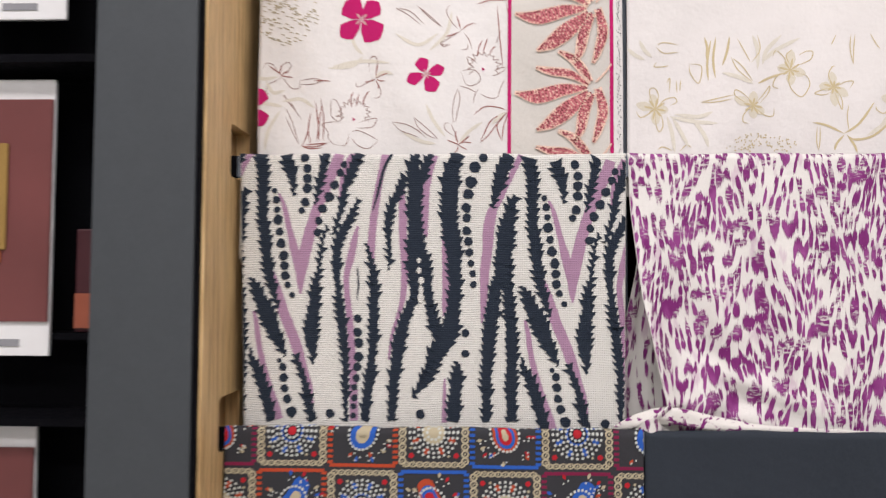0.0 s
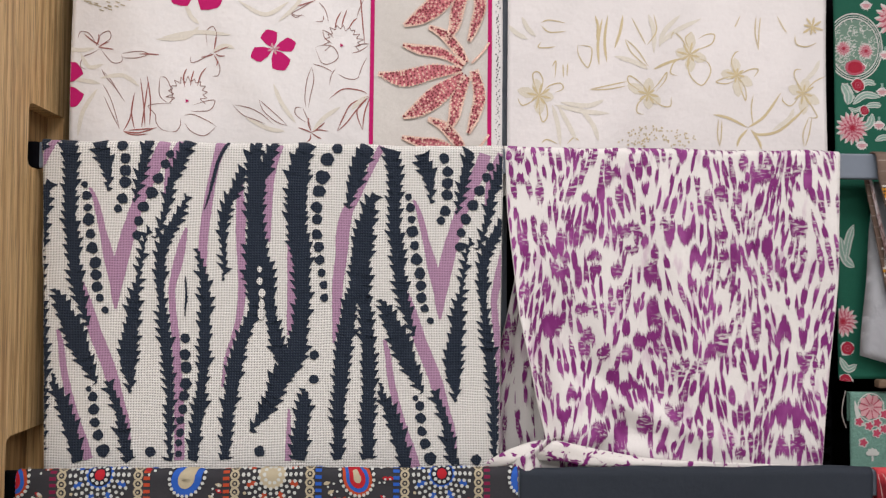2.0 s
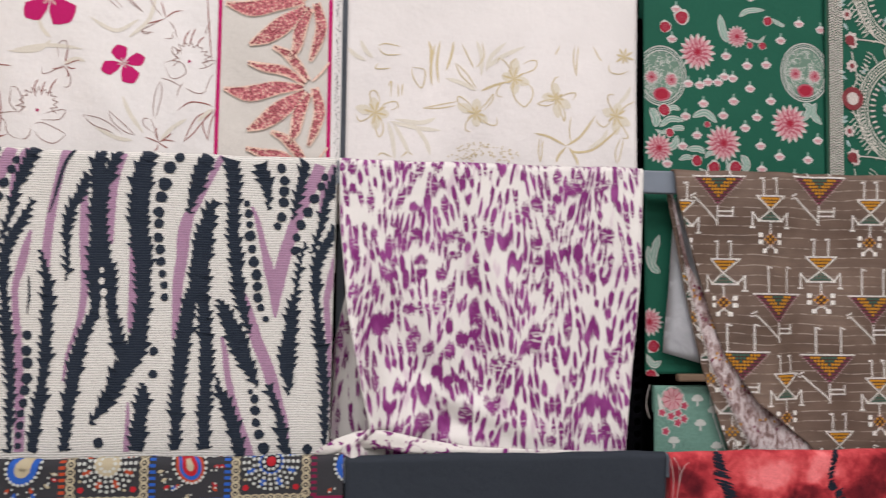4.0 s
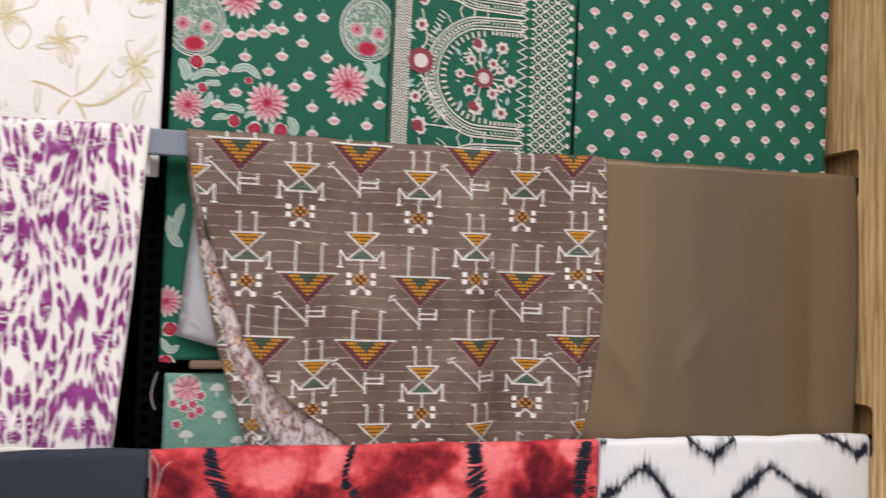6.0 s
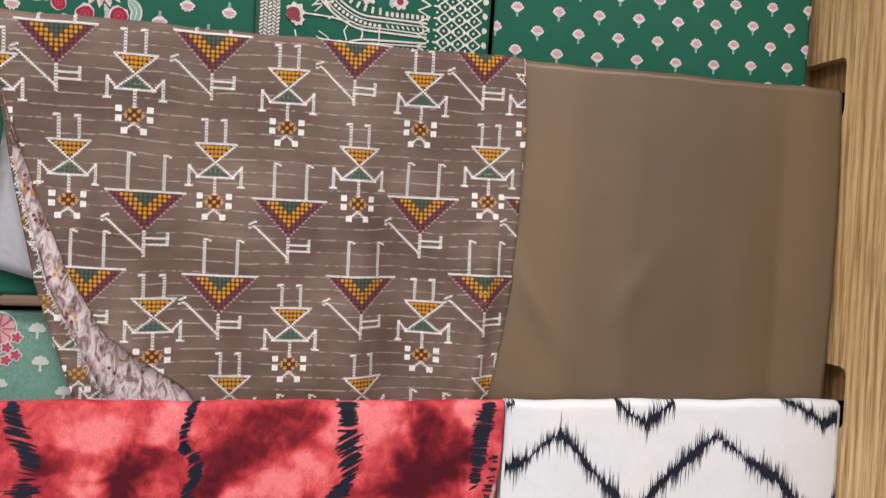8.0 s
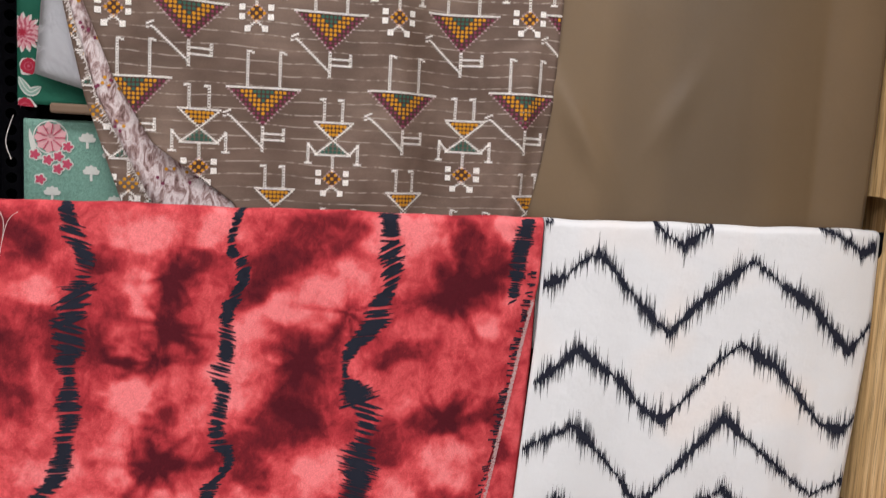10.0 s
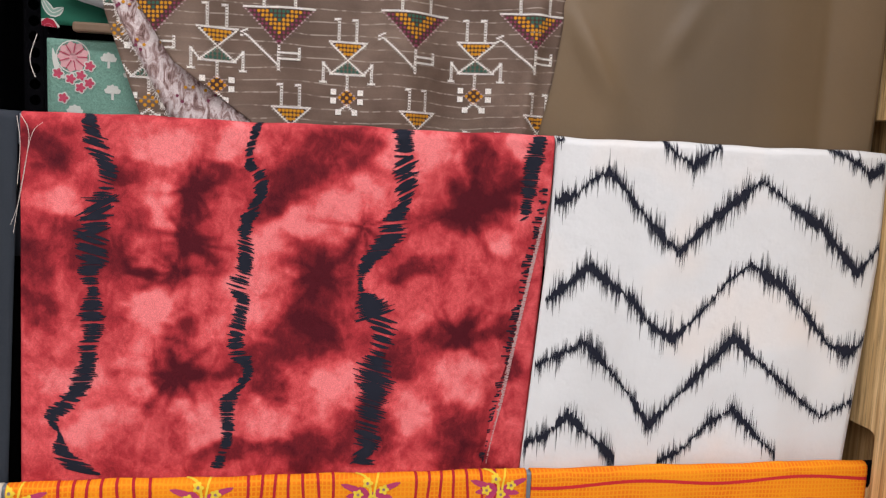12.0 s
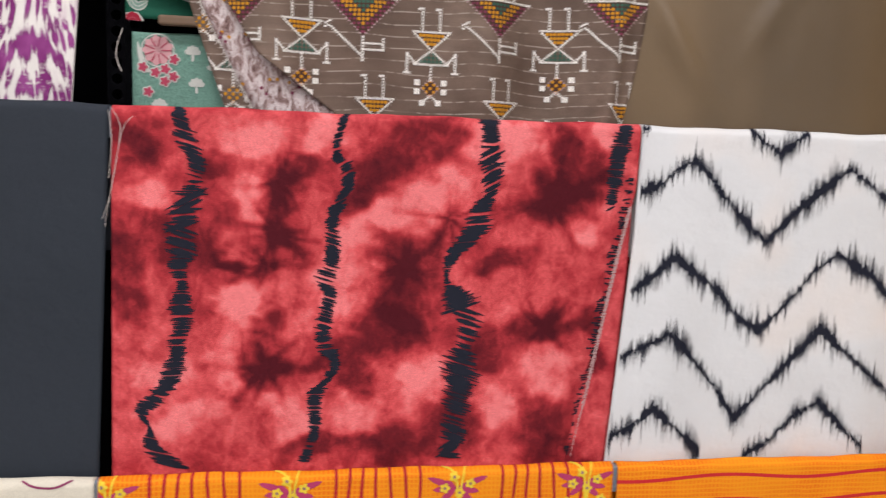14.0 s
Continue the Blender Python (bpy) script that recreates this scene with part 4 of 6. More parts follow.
def figure(x, s):
    k = 0.001
    st = lambda a, b, c, d: white_x.extend(stitches(x + a * k, s + b * k, x + c * k, s + d * k))
    st(-15.5, 0, 15.5, 0), st(-14, 2, 0, 15), st(14, 2, 0, 15)
    for lx in (-8, 7):
        st(lx, -2, lx, -19), st(lx - 2, -19, lx - 3, -18.5)
    dark_g.append([(x - 13 * k, s + 1 * k), (x + 13 * k, s + 1 * k), (x, s + 14 * k)])
    dark_g.append([(x, s + 39 * k), (x + 7 * k, s + 46.5 * k), (x, s + 54 * k), (x - 7 * k, s + 46.5 * k)])
    for row in range(3):
        half = 9.5 - row * 3.3
        n = max(1, round(2 * half / 3.4))
        for j in range(n + 1):
            mus.extend(disc(x + (-half + 2 * half * j / n) * k, s + (2.8 + row * 3.5) * k, 0.0015, 8))
    st(0, 15, -14, 26.5), st(0, 15, 14, 26.5), st(-14, 27, 14, 27)
    for row in range(3):
        half = 2.3 + row * 3.2
        n = max(1, round(2 * half / 3.4))
        for j in range(n + 1):
            fst.extend(disc(x + (-half + 2 * half * j / n) * k, s + (18 + row * 3.2) * k, 0.0015, 8))
    for q in (-1, 1):
        st(q * 14, 26, q * 20, 19), st(q * 20.5, 18, q * 20.5, 33), st(q * 18.5, 34, q * 22.5, 34)
    st(0, 28, 0, 40)
    for j in range(3):
        for i in range(3):
            mus.extend(disc(x + (i - j) * 3.1 * k, s + (40.5 + (i + j) * 3.1) * k, 0.0015, 8))
    for a, b in ((-11.5, 42), (-11.5, 49.5), (11.5, 42), (11.5, 49.5), (-7, 59), (7, 59)):
        white_x.append([(x + (a + p) * k, s + (b + q) * k) for p, q in ((-2.4, -2.4), (2.4, -2.4), (2.4, 2.4), (-2.4, 2.4))])
    st(0, 53, -5, 57), st(0, 53, 5, 57)
    for q in (-1, 1):
        pink_x.extend(stitches(x, s + 38.5 * k, x + q * 8 * k, s + 46.5 * k, 0.0028, 0.001) + stitches(x, s + 54.5 * k, x + q * 8 * k, s + 46.5 * k, 0.0028, 0.001))


BIRDS = mm("825,11 940,9 1053,5 1163,0 893,136 1005,137 1117,129 1215,125 952,201 1067,198 1171,193 906,321 1015,327 1129,325 786,134 851,198")
FIGURES = mm("883,31 1000,32 1111,25 1207,20 835,99 945,95 1060,91 1172,83 902,221 1010,226 1123,218 963,283 1071,282 1179,280 782,38")
for kind, spots in ((bird, BIRDS), (figure, FIGURES)):
    for x, s in spots:
        for lst in (white_x, mus, win, fst, pink_x, dark_g):
            lst.clear()
        kind(x, s)
        motif(brown, "bird_motif" if kind is bird else "figure_motif", [(list(dark_g), DARKBROWN, 0.0003), (list(win), WINE, 0.0005), (list(mus), MUSTARD, 0.0005), (list(fst), FOREST, 0.0005), (list(pink_x), MAUVE, 0.0006), (list(white_x), WHITEX, 0.0008)], "white cross-stitched figure with mustard and maroon dots")
# ---- red cloth: ragged hatched lines ----
def hatch(pts, seed, gap=0.0018, thick=0.0014):
    r = random.Random(seed)
    p = smooth_path([(*q[:2], q[2]) for q in pts], 10)
    seg = np.hypot(*np.diff(p[:, :2], axis=0).T)
    at = np.concatenate([[0], np.cumsum(seg)])
    out, t = [], 0.0
    tilt = -0.1
    while t < at[-1]:
        x, s, w = (np.interp(t, at, p[:, k]) for k in range(3))
        if r.random() < 0.09:
            tilt = r.choice((-0.55, -0.35, -0.1, 0.0, 0.1, 0.3))
        a = w * r.uniform(0.36, 0.64)
        b = w * r.uniform(0.36, 0.64)
        th = thick * r.uniform(0.6, 1.7)
        if r.random() < 0.10:
            t += gap * 1.2
        out += stroke([(x - a, s - tilt * a, th * 0.4), (x, s + r.uniform(-0.0006, 0.0006), th * 1.5), (x + b, s + tilt * b, th * 0.4)], steps=3)
        t += gap * r.uniform(0.6, 1.25)
    return out


HATCHED = (
    mm("808,3,6 812,22,18 815,34,19 822,46,14 819,64,12 816,73,29 813,86,21 809,104,22 810,122,20 807,132,14 810,145,9 809,161,18 810,177,16 806,191,13 806,205,15 800,224,17 790,238,15 778,250,11 784,262,3 786,276,13 797,291,25 805,298,26"),
    mm("941,0,5 934,16,7 931,37,7 939,46,10 941,62,11 934,76,13 929,92,11 929,111,12 928,129,12 923,139,18 927,153,11 924,172,13 922,189,14 928,201,14 933,211,8 926,225,11 917,235,14 917,252,12 917,269,9 911,286,8 908,296,14"),
    mm("1056,3,16 1058,20,14 1059,34,19 1061,53,17 1059,65,14 1051,79,17 1049,94,24 1038,108,19 1027,123,11 1025,140,5 1037,159,29 1044,179,21 1042,196,15 1039,213,31 1038,236,23 1036,256,22 1034,276,20 1032,297,20"),
    mm("1175,6,13 1171,22,16 1169,41,14 1167,58,13 1165,78,7"),
)
LINES = [hatch(pts, k) for k, pts in enumerate(HATCHED)]
for shapes in LINES:
    prints(red, "black_line", shapes, BLACKINK, "ragged black hatched line", kind="stuff")

# ---- white cloth: zigzags of yarn spikes ----
def zigzag(pts, seed, pitch=0.00085, reach=1.0):
    r = random.Random(seed)
    p = np.array(pts)
    x, slow, row, k = p[0, 0], 0.5, [], 0
    while x < p[-1, 0]:
        s = np.interp(x, p[:, 0], p[:, 1]) + 0.002
        slow = min(1, max(0.15, slow + r.uniform(-0.2, 0.2)))
        core = 0.0004 + 0.0042 * slow ** 1.5
        j = r.uniform(-0.0022, 0.0022)
        long = reach * (0.011 + 0.011 * slow)
        up = core + (long * r.random() ** 1.5 if k % 2 else 0)
        dn = core + (long * r.random() ** 1.5 if k % 2 else 0)
        row.append(((x, s - up + j), (x, s + dn + j)))
        x += pitch * r.uniform(0.42, 0.7)
        k += 1
    return [(a[0], b[0], b[1], a[1]) for a, b in zip(row, row[1:])]


ZIGZAGS = (
    mm("1291,1 1302,12 1320,23 1335,12 1348,1"),
    mm("1455,0 1477,10 1499,23 1514,18"),
    mm("1192,58 1213,52 1225,38 1241,31 1260,50 1283,75 1313,102 1338,76 1364,54 1390,33 1421,55 1452,73 1472,91 1496,117 1511,98 1519,87"),
    mm("1189,146 1208,133 1227,115 1253,134 1273,147 1291,170 1314,181 1340,157 1365,127 1386,111 1423,132 1450,161 1477,189 1496,194 1512,180"),
    mm("1183,207 1201,198 1226,184 1250,207 1271,229 1296,264 1324,234 1350,208 1376,181 1408,208 1436,230 1473,258 1504,242"),
    mm("1175,280 1198,270 1215,252 1238,271 1265,296"),
    mm("1307,299 1334,286 1355,265 1380,250 1402,271 1429,297"),
    mm("1188,8 1199,4"),
)
for k, pts in enumerate(ZIGZAGS):
    prints(white_zigzag, "black_zigzag", zigzag(pts, k), BLACKINK, "spiky black zigzag line", 0.0004)

# ---- warm white cloth: sketched flowers ----
def sketch(h, mat, name, label, width, *paths, lift=0.0004):
    for pts in paths:
        prints(h, name, stroke(pts, width, steps=6, taper=True), mat, label, lift)


sketch(white_floral, PALE, "pale_wash", "faint straw wash stroke", 0.004,
       mm("38.1,239.6 24.9,237.1 11.6,235.7"), mm("18.2,290.6 22.9,266.6 35.6,245"), mm("38,234.2 59,231.3 75.1,241.8"), mm("90.1,195.9 116.5,192.8 129.6,181.8"), mm("129.5,179.1 121.4,171.1 115.9,157.7"),
       mm("202.3,237.3 210.6,256 224.1,274.7"), mm("176.3,269.9 197.7,280.4 213.6,282.8"), mm("240.2,282.5 250.7,269 266.5,258"), mm("0.3,202.6 16.3,207.7 32,205.3"), mm("143.3,205.8 153.8,200.3 164.5,202.8"),
       mm("19,210.4 27.2,223.7 40.3,220.8"), mm("277.2,260.5 285.1,252.4 292,246.9"), mm("96,193.5 128.3,187.1 160.7,189.9"), mm("205.8,175.8 225,156.4 231.3,130.3"), mm("166.9,156 192.8,169.2 215.3,156.3"))
sketch(white_floral, UMBER, "sketched_line", "fine umber flower outline", 0.00075,
       mm("16,195.9 18.5,189.4 26.5,191.4 33,201"), mm("33,202.1 37,192.3 44.9,188.5 46.6,195.4 37.3,202"), mm("37.3,205.3 29.5,210.2 21.7,214.1 19.2,222.7 24.6,226.4"), mm("37.3,205.3 42.8,212.7 49.3,219 57.7,217.9 57.5,210.3"), mm("137.9,200.5 136.6,187.1 142.9,181.6 146.7,189.6 144.9,204.7"),
       mm("142.3,206.9 133.9,212.5 123.3,216.9 122.2,210.5"), mm("144.4,208.5 149.9,219.2 149,228.4 142.7,229.5"), mm("234.8,274.5 224,266.6 223.9,259.6 229.2,259.6"), mm("230.3,259.5 234.7,269.2 239.1,279.8"), mm("57.5,210.3 74.4,207.9 85,210.5"), mm("57.6,214.1 71.9,214.4 84,211"),
       mm("38.8,225.6 43.2,233.1 51.3,242.1 61.7,256.4"), mm("38.8,225.6 48.6,236.8 55.2,247.4 61.7,256.4"), mm("40.8,240.6 49,255.5 58,283.2"), mm("42,251.3 50.3,268.9 58,283.2"),
       mm("162.8,257.2 178.8,260.2 192.1,267 202.9,276.5"), mm("162.8,257.2 173.6,267.3 186.9,272.5 194.9,276.1"), mm("188.7,252.6 197.3,260 208.1,269.5 216.2,277.5"), mm("188.7,252.6 193.1,263.3 205.5,273.8 216.2,277.5"),
       mm("238.3,219.6 234.2,231.5 232.3,247.7 233.5,259.5"), mm("238.3,219.6 240.6,231.4 237.6,247.6 235.6,259.5"),
       mm("94.5,232.4 100.3,233.4 105.9,246.7 105,258"), mm("94.5,232.4 94.3,249.5 102.9,258"), mm("105,258 96.6,257.6 86,259.3 84,261.5 90.4,268.3 91.7,276.4 97.1,282.7 105.6,284.7"), mm("124.1,258.8 136.2,254.3 145.7,253.1 141.7,262.3 131.1,264.1 123.2,264.2"),
       mm("117.9,268.5 125.9,267.4 139.2,273.1 147.8,278.3"), mm("118.1,276 124.6,284 136.8,287.6 147.8,278.3"), mm("105.6,284.7 110.3,284.1 113.9,278.8 114.3,271.8"),
       mm("248.5,182.7 250.7,190.8 257.7,196.1"), mm("248.5,182.7 254.9,185.8 259.3,190.6"), mm("241.8,200.1 249.7,197.8 259.4,199.8 263.8,209.5 255.3,216.1 247.3,214.1 241.8,200.1"), mm("239.3,216.3 250,219.4 259.7,224.7"), mm("255.6,236.6 257.6,226.9 261.8,220.3"), mm("264,225.7 271.5,229.9 279.5,230.9 284.9,228.1"), mm("276.6,205 284.6,202.7 292.5,197.2"), mm("291.6,209.1 287.4,217.3 283.3,229.7"), mm("279.2,198.5 287.2,195.6 293.6,195.5"),
       mm("281.5,168.6 284.1,160.4 287.7,152.2"), mm("217.3,168 222.7,171.2 229,167.8"), mm("241.4,174.7 248.4,174 249.3,167.5"),
       mm("166.6,126.5 179.6,133.2 195.9,146.4"), mm("166.6,126.5 182.9,129.9 199.1,145.1"), mm("192.5,124.7 205.5,135.3 219.8,148.5"), mm("191.2,123.4 208.8,140.6 219.8,148.5"), mm("239.1,151.2 231.3,143.4 224.8,130.2 230,122.4"), mm("241,153.2 228.2,161.6 218.6,168.1 231.5,169.5"), mm("244.3,155.2 250.7,163.1 254,174.8"))
sketch(white_floral, BRICK, "brick_stroke", "brick red reed stroke", 0.0012,
       mm("81.2,280.8 79.7,260.5 76,233.7"), mm("78,280.8 79.8,265.8 83.5,236.3"), mm("71.7,283 68.2,266 71,247.2"), mm("61.2,285.3 67.3,271.3 70,249.9"), mm("61.2,285.3 76,286.2 92.8,280.6"), mm("85.4,279.1 85.9,255 82.3,230.9"), mm("65.4,284.2 77,283 89.1,281.7"), mm("61.2,285.3 70.8,288.4 84.5,287.1"),
       mm("33.1,203.2 35.6,196.7 34.9,191.3"), mm("35.2,204.2 42.6,205.2 50,206.1"), mm("36.2,202 29.2,197.8 21.2,191.5"), mm("35.2,204.2 40.4,200.9 45.6,198.7"), mm("144.4,206.9 145.3,198.3 146.2,190.7"), mm("144.4,206.9 151.2,203.6 159.2,201.3"), mm("144.4,208 138.1,210.2 131.7,211.4"), mm("145.5,208 149.8,210.1 155.1,210"), mm("144.4,209.1 147.7,215.5 146.7,219.8"), mm("74.5,210.6 85,210.5 93.5,210.9"),
       mm("239.1,282.5 235.8,274.5 236.8,268.1"), mm("240.2,283.1 247.6,277.1 251.8,273.2"), mm("240.2,284.1 232.7,281 226.3,278.9"), mm("239.2,284.1 244.5,287.3 248.8,289.4"), mm("238.1,285.2 238.2,289.5 235,292.8"), mm("239.2,283.1 245.5,280.8 255.1,281.8"),
       mm("255.8,250.1 269,240.7 285,241.6 292,244.7"), mm("294.2,246.8 277.2,255.2 269.3,268.7 263.6,281.7"), mm("294.2,247.9 282.6,260.5 272.1,274.1 263.6,281.7"), mm("295.2,247.9 290.1,263.1 288.1,280.3"), mm("293.1,247.9 282.6,262.1 288.1,280.3"), mm("117.4,241.2 116.2,230.5 119.2,222.3"), mm("122.7,239.5 123.6,232 125.6,224.4"), mm("129.1,239.4 132,228.6 137.2,221"),
       mm("260.2,181.4 262.2,171.6 266.4,163.4"), mm("266.6,179.7 268.7,170.4 271.8,161.7"), mm("273.6,181.2 277.3,174.1 281.5,170.2"), mm("241,151.3 239.1,143.4 236.5,135.5"), mm("241,153.2 249.4,146.1 258.4,143.5"), mm("241,153.9 231.4,157.7 223.7,160.3"), mm("282.7,124.1 285.3,156.8 289.3,195.8"), mm("292.3,120.9 298.8,156.9 294.4,199"), mm("295.5,119 276.3,117.5 260.2,121.3"))
for seed, c in ((345, mm("120.2,248.1")), (625, mm("268.4,194.3"))):
    x, s = c[0]
    r2 = random.Random(seed)
    prev, frill = None, []
    for k in range(25):
        a = radians(150 + 240 * k / 24)
        rad = 0.0125 * (1.0 if k % 2 else 1.35) * r2.uniform(0.9, 1.1)
        q = (x + rad * 1.1 * math.cos(a), s + rad * math.sin(a))
        if prev:
            frill += bar(*prev, *q, 0.0006)
        prev = q
    prints(white_floral, "frilled_blossom", frill, UMBER, "frilled umber blossom outline", 0.0004)
for c, size, parts_ in ((mm("201.8,202.8"), 1.0, ((-110, 17, 13), (-18, 19, 11), (62, 20, 15), (158, 20, 12))), (mm("127.8,139.3"), 1.45, ((-130, 17, 15), (-45, 17, 12), (48, 19, 16), (140, 19, 12))), (mm("5.4,241.1"), 1.2, ((-65, 17, 14), (62, 17, 15)))):
    x, s = c[0][:2]
    blossom, heart = [], []
    for a, ln, wd in parts_:
        blossom += petal(x + 0.002 * math.cos(radians(a)), s + 0.002 * math.sin(radians(a)), a, ln * 1.05 * size / 1000, wd * 1.3 * size / 1000, 0.68)
        heart += petal(x, s, a, 6 * size / 1000, 2.2 * size / 1000)
    motif(white_floral, "pink_blossom", [(blossom, HOTPINK, 0.0005), (heart, BLUSH, 0.0008)], "solid hot pink four-petalled blossom")
for c in mm("119.8,254.6 266.8,197.6"):
    prints(white_floral, "blossom_heart", disc(*c, 0.0022, 3), HOTPINK, "", 0.0009)
specks, r3 = [], random.Random(9)
for _ in range(150):
    a, b = r3.uniform(0, 6.3), r3.random() ** 0.5
    x, s = mm("39.8,132.1")[0]
    specks += stroke([(x + 0.036 * b * math.cos(a), s + 0.036 * b * math.sin(a)), (x + 0.036 * b * math.cos(a) + 0.004, s + 0.036 * b * math.sin(a) + 0.0012)], 0.001, 2)
prints(white_floral, "straw_specks", specks, SAND, "straw coloured specks", kind="stuff")

# border panel with beaded leaves
M_TULLE = plain_cloth("pale beige border", (0.66, 0.63, 0.58), pitch=0.0012, gaps=0.08, rough=0.6)
edge_l, edge_r = mm("297.2,230.6")[0][0], mm("412.5,229")[0][0]
prints(white_floral, "border_panel", [[(edge_l, 0), (edge_r, 0), (edge_r, 0.36), (edge_l, 0.36)]], M_TULLE, "pale beige embroidered border", 0.0006, limit=0.012)
prints(white_floral, "border_line", [[(edge_l - 0.002, 0), (edge_l + 0.002, 0), (edge_l + 0.001, 0.36), (edge_l - 0.003, 0.36)], [(edge_r - 0.0035, 0), (edge_r + 0.0005, 0), (edge_r + 0.0005, 0.36), (edge_r - 0.0035, 0.36)]], HOTPINK, "pink border lines", 0.0010, limit=0.012)
dots = []
for k in range(220):
    dots += disc(edge_r + 0.0045 + 0.004 * r3.random(), 0.36 * k / 220, 0.0006 * r3.uniform(0.6, 1.5), 5)
prints(white_floral, "selvage_specks", dots, BLACKINK, "black specks along the selvage", kind="stuff")
beads, cords = [], []
centre = mm("389.3,217.4")[0]
for shift in (-0.090, 0.0, 0.090):
    for path in (mm("388.2,212,4.3 378.4,198.1,10.8 366.5,185.2,9.7 352.4,178.4,3.2"), mm("385,215.9,4.3 365,203.7,10.7 343.5,200.8,9.7 327.4,196.7,2.7"), mm("382.9,219.7,5.4 357.1,221.7,16.1 327.7,229.1,18.2 303.5,225.1,2.7"), mm("385.1,225.1,7.5 362.7,243.2,21.5 344,258,17.1 328.1,266.9,2.7"), mm("389.4,226.6,7.5 379.9,248.4,14 376.3,267.3,10.7 369.4,279.8,2.7"), mm("395.8,221.1,8.6 401.3,245.4,12.9 396.1,267.1,9.7 390.8,281.2,2.7")):
        pts = [(x, s + shift, w * 0.84) for x, s, w in path]
        leaf = stroke(pts, steps=8)
        leaf_ob = prints(white_floral, "beaded_leaf", leaf, CORAL, "raised coral beaded leaf", 0.0018)
        p = smooth_path(pts, 8)
        d = np.gradient(p[:, :2], axis=0)
        d /= np.maximum(np.hypot(d[:, 0], d[:, 1]), 1e-9)[:, None]
        for q, (tx, ts) in zip(p, d):
            for side in (-1, 1):
                cords += disc(q[0] - ts * side * q[2] / 2, q[1] + tx * side * q[2] / 2, 0.0013, 6)
            m = max(1, int(q[2] / 0.0024))
            for j in range(m):
                o = (j + 0.5) / m - 0.5
                (beads if r3.random() < 0.5 else cords).extend(disc(q[0] - ts * o * q[2] + r3.uniform(-6e-4, 6e-4), q[1] + tx * o * q[2] + r3.uniform(-6e-4, 6e-4), 0.0010, 6))
    x, s = centre
    cords += stroke([(x + 0.004, s + shift - 0.004), (x + 0.014, s + shift - 0.014), (edge_r - 0.002, s + shift - 0.024)], 0.0022, 5)
prints(white_floral, "bead_cord", cords, GOLDBEAD, "pale gold cord round the leaves", 0.0024, kind="stuff")
prints(white_floral, "bead_trim", beads, GARNET, "dark red beads", 0.0028, kind="stuff")

# ---- ivory cloth: tan sketches ----
sketch(ivory_floral, PALE, "straw_wash", "pale straw wash", 0.0045,
       mm("475.7,252.5 502.7,257.6 529.7,259.9"), mm("478.4,252.5 489.2,271.3 497.3,287.4"), mm("473,252.6 478.4,271.4 481.2,293"), mm("481.1,249.7 508.1,252.1 524.3,246.5"), mm("578.5,191.3 594.8,177.4 622.1,163.3"), mm("578.5,194 583.9,177.6 600.3,160.9"), mm("573,199.6 573,177.7 567.6,161.4"), mm("535,202.8 551.3,208 567.6,216"),
       mm("725.5,224.7 736.6,213.6 742.1,202.6"), mm("714.4,252.1 708.9,263 692.5,274.1"), mm("442.9,166.1 448.4,176.9 456.5,185"), mm("429.5,174.5 437.6,182.5 448.4,187.8"), mm("497.2,249.5 513.5,271 518.9,287.1"))
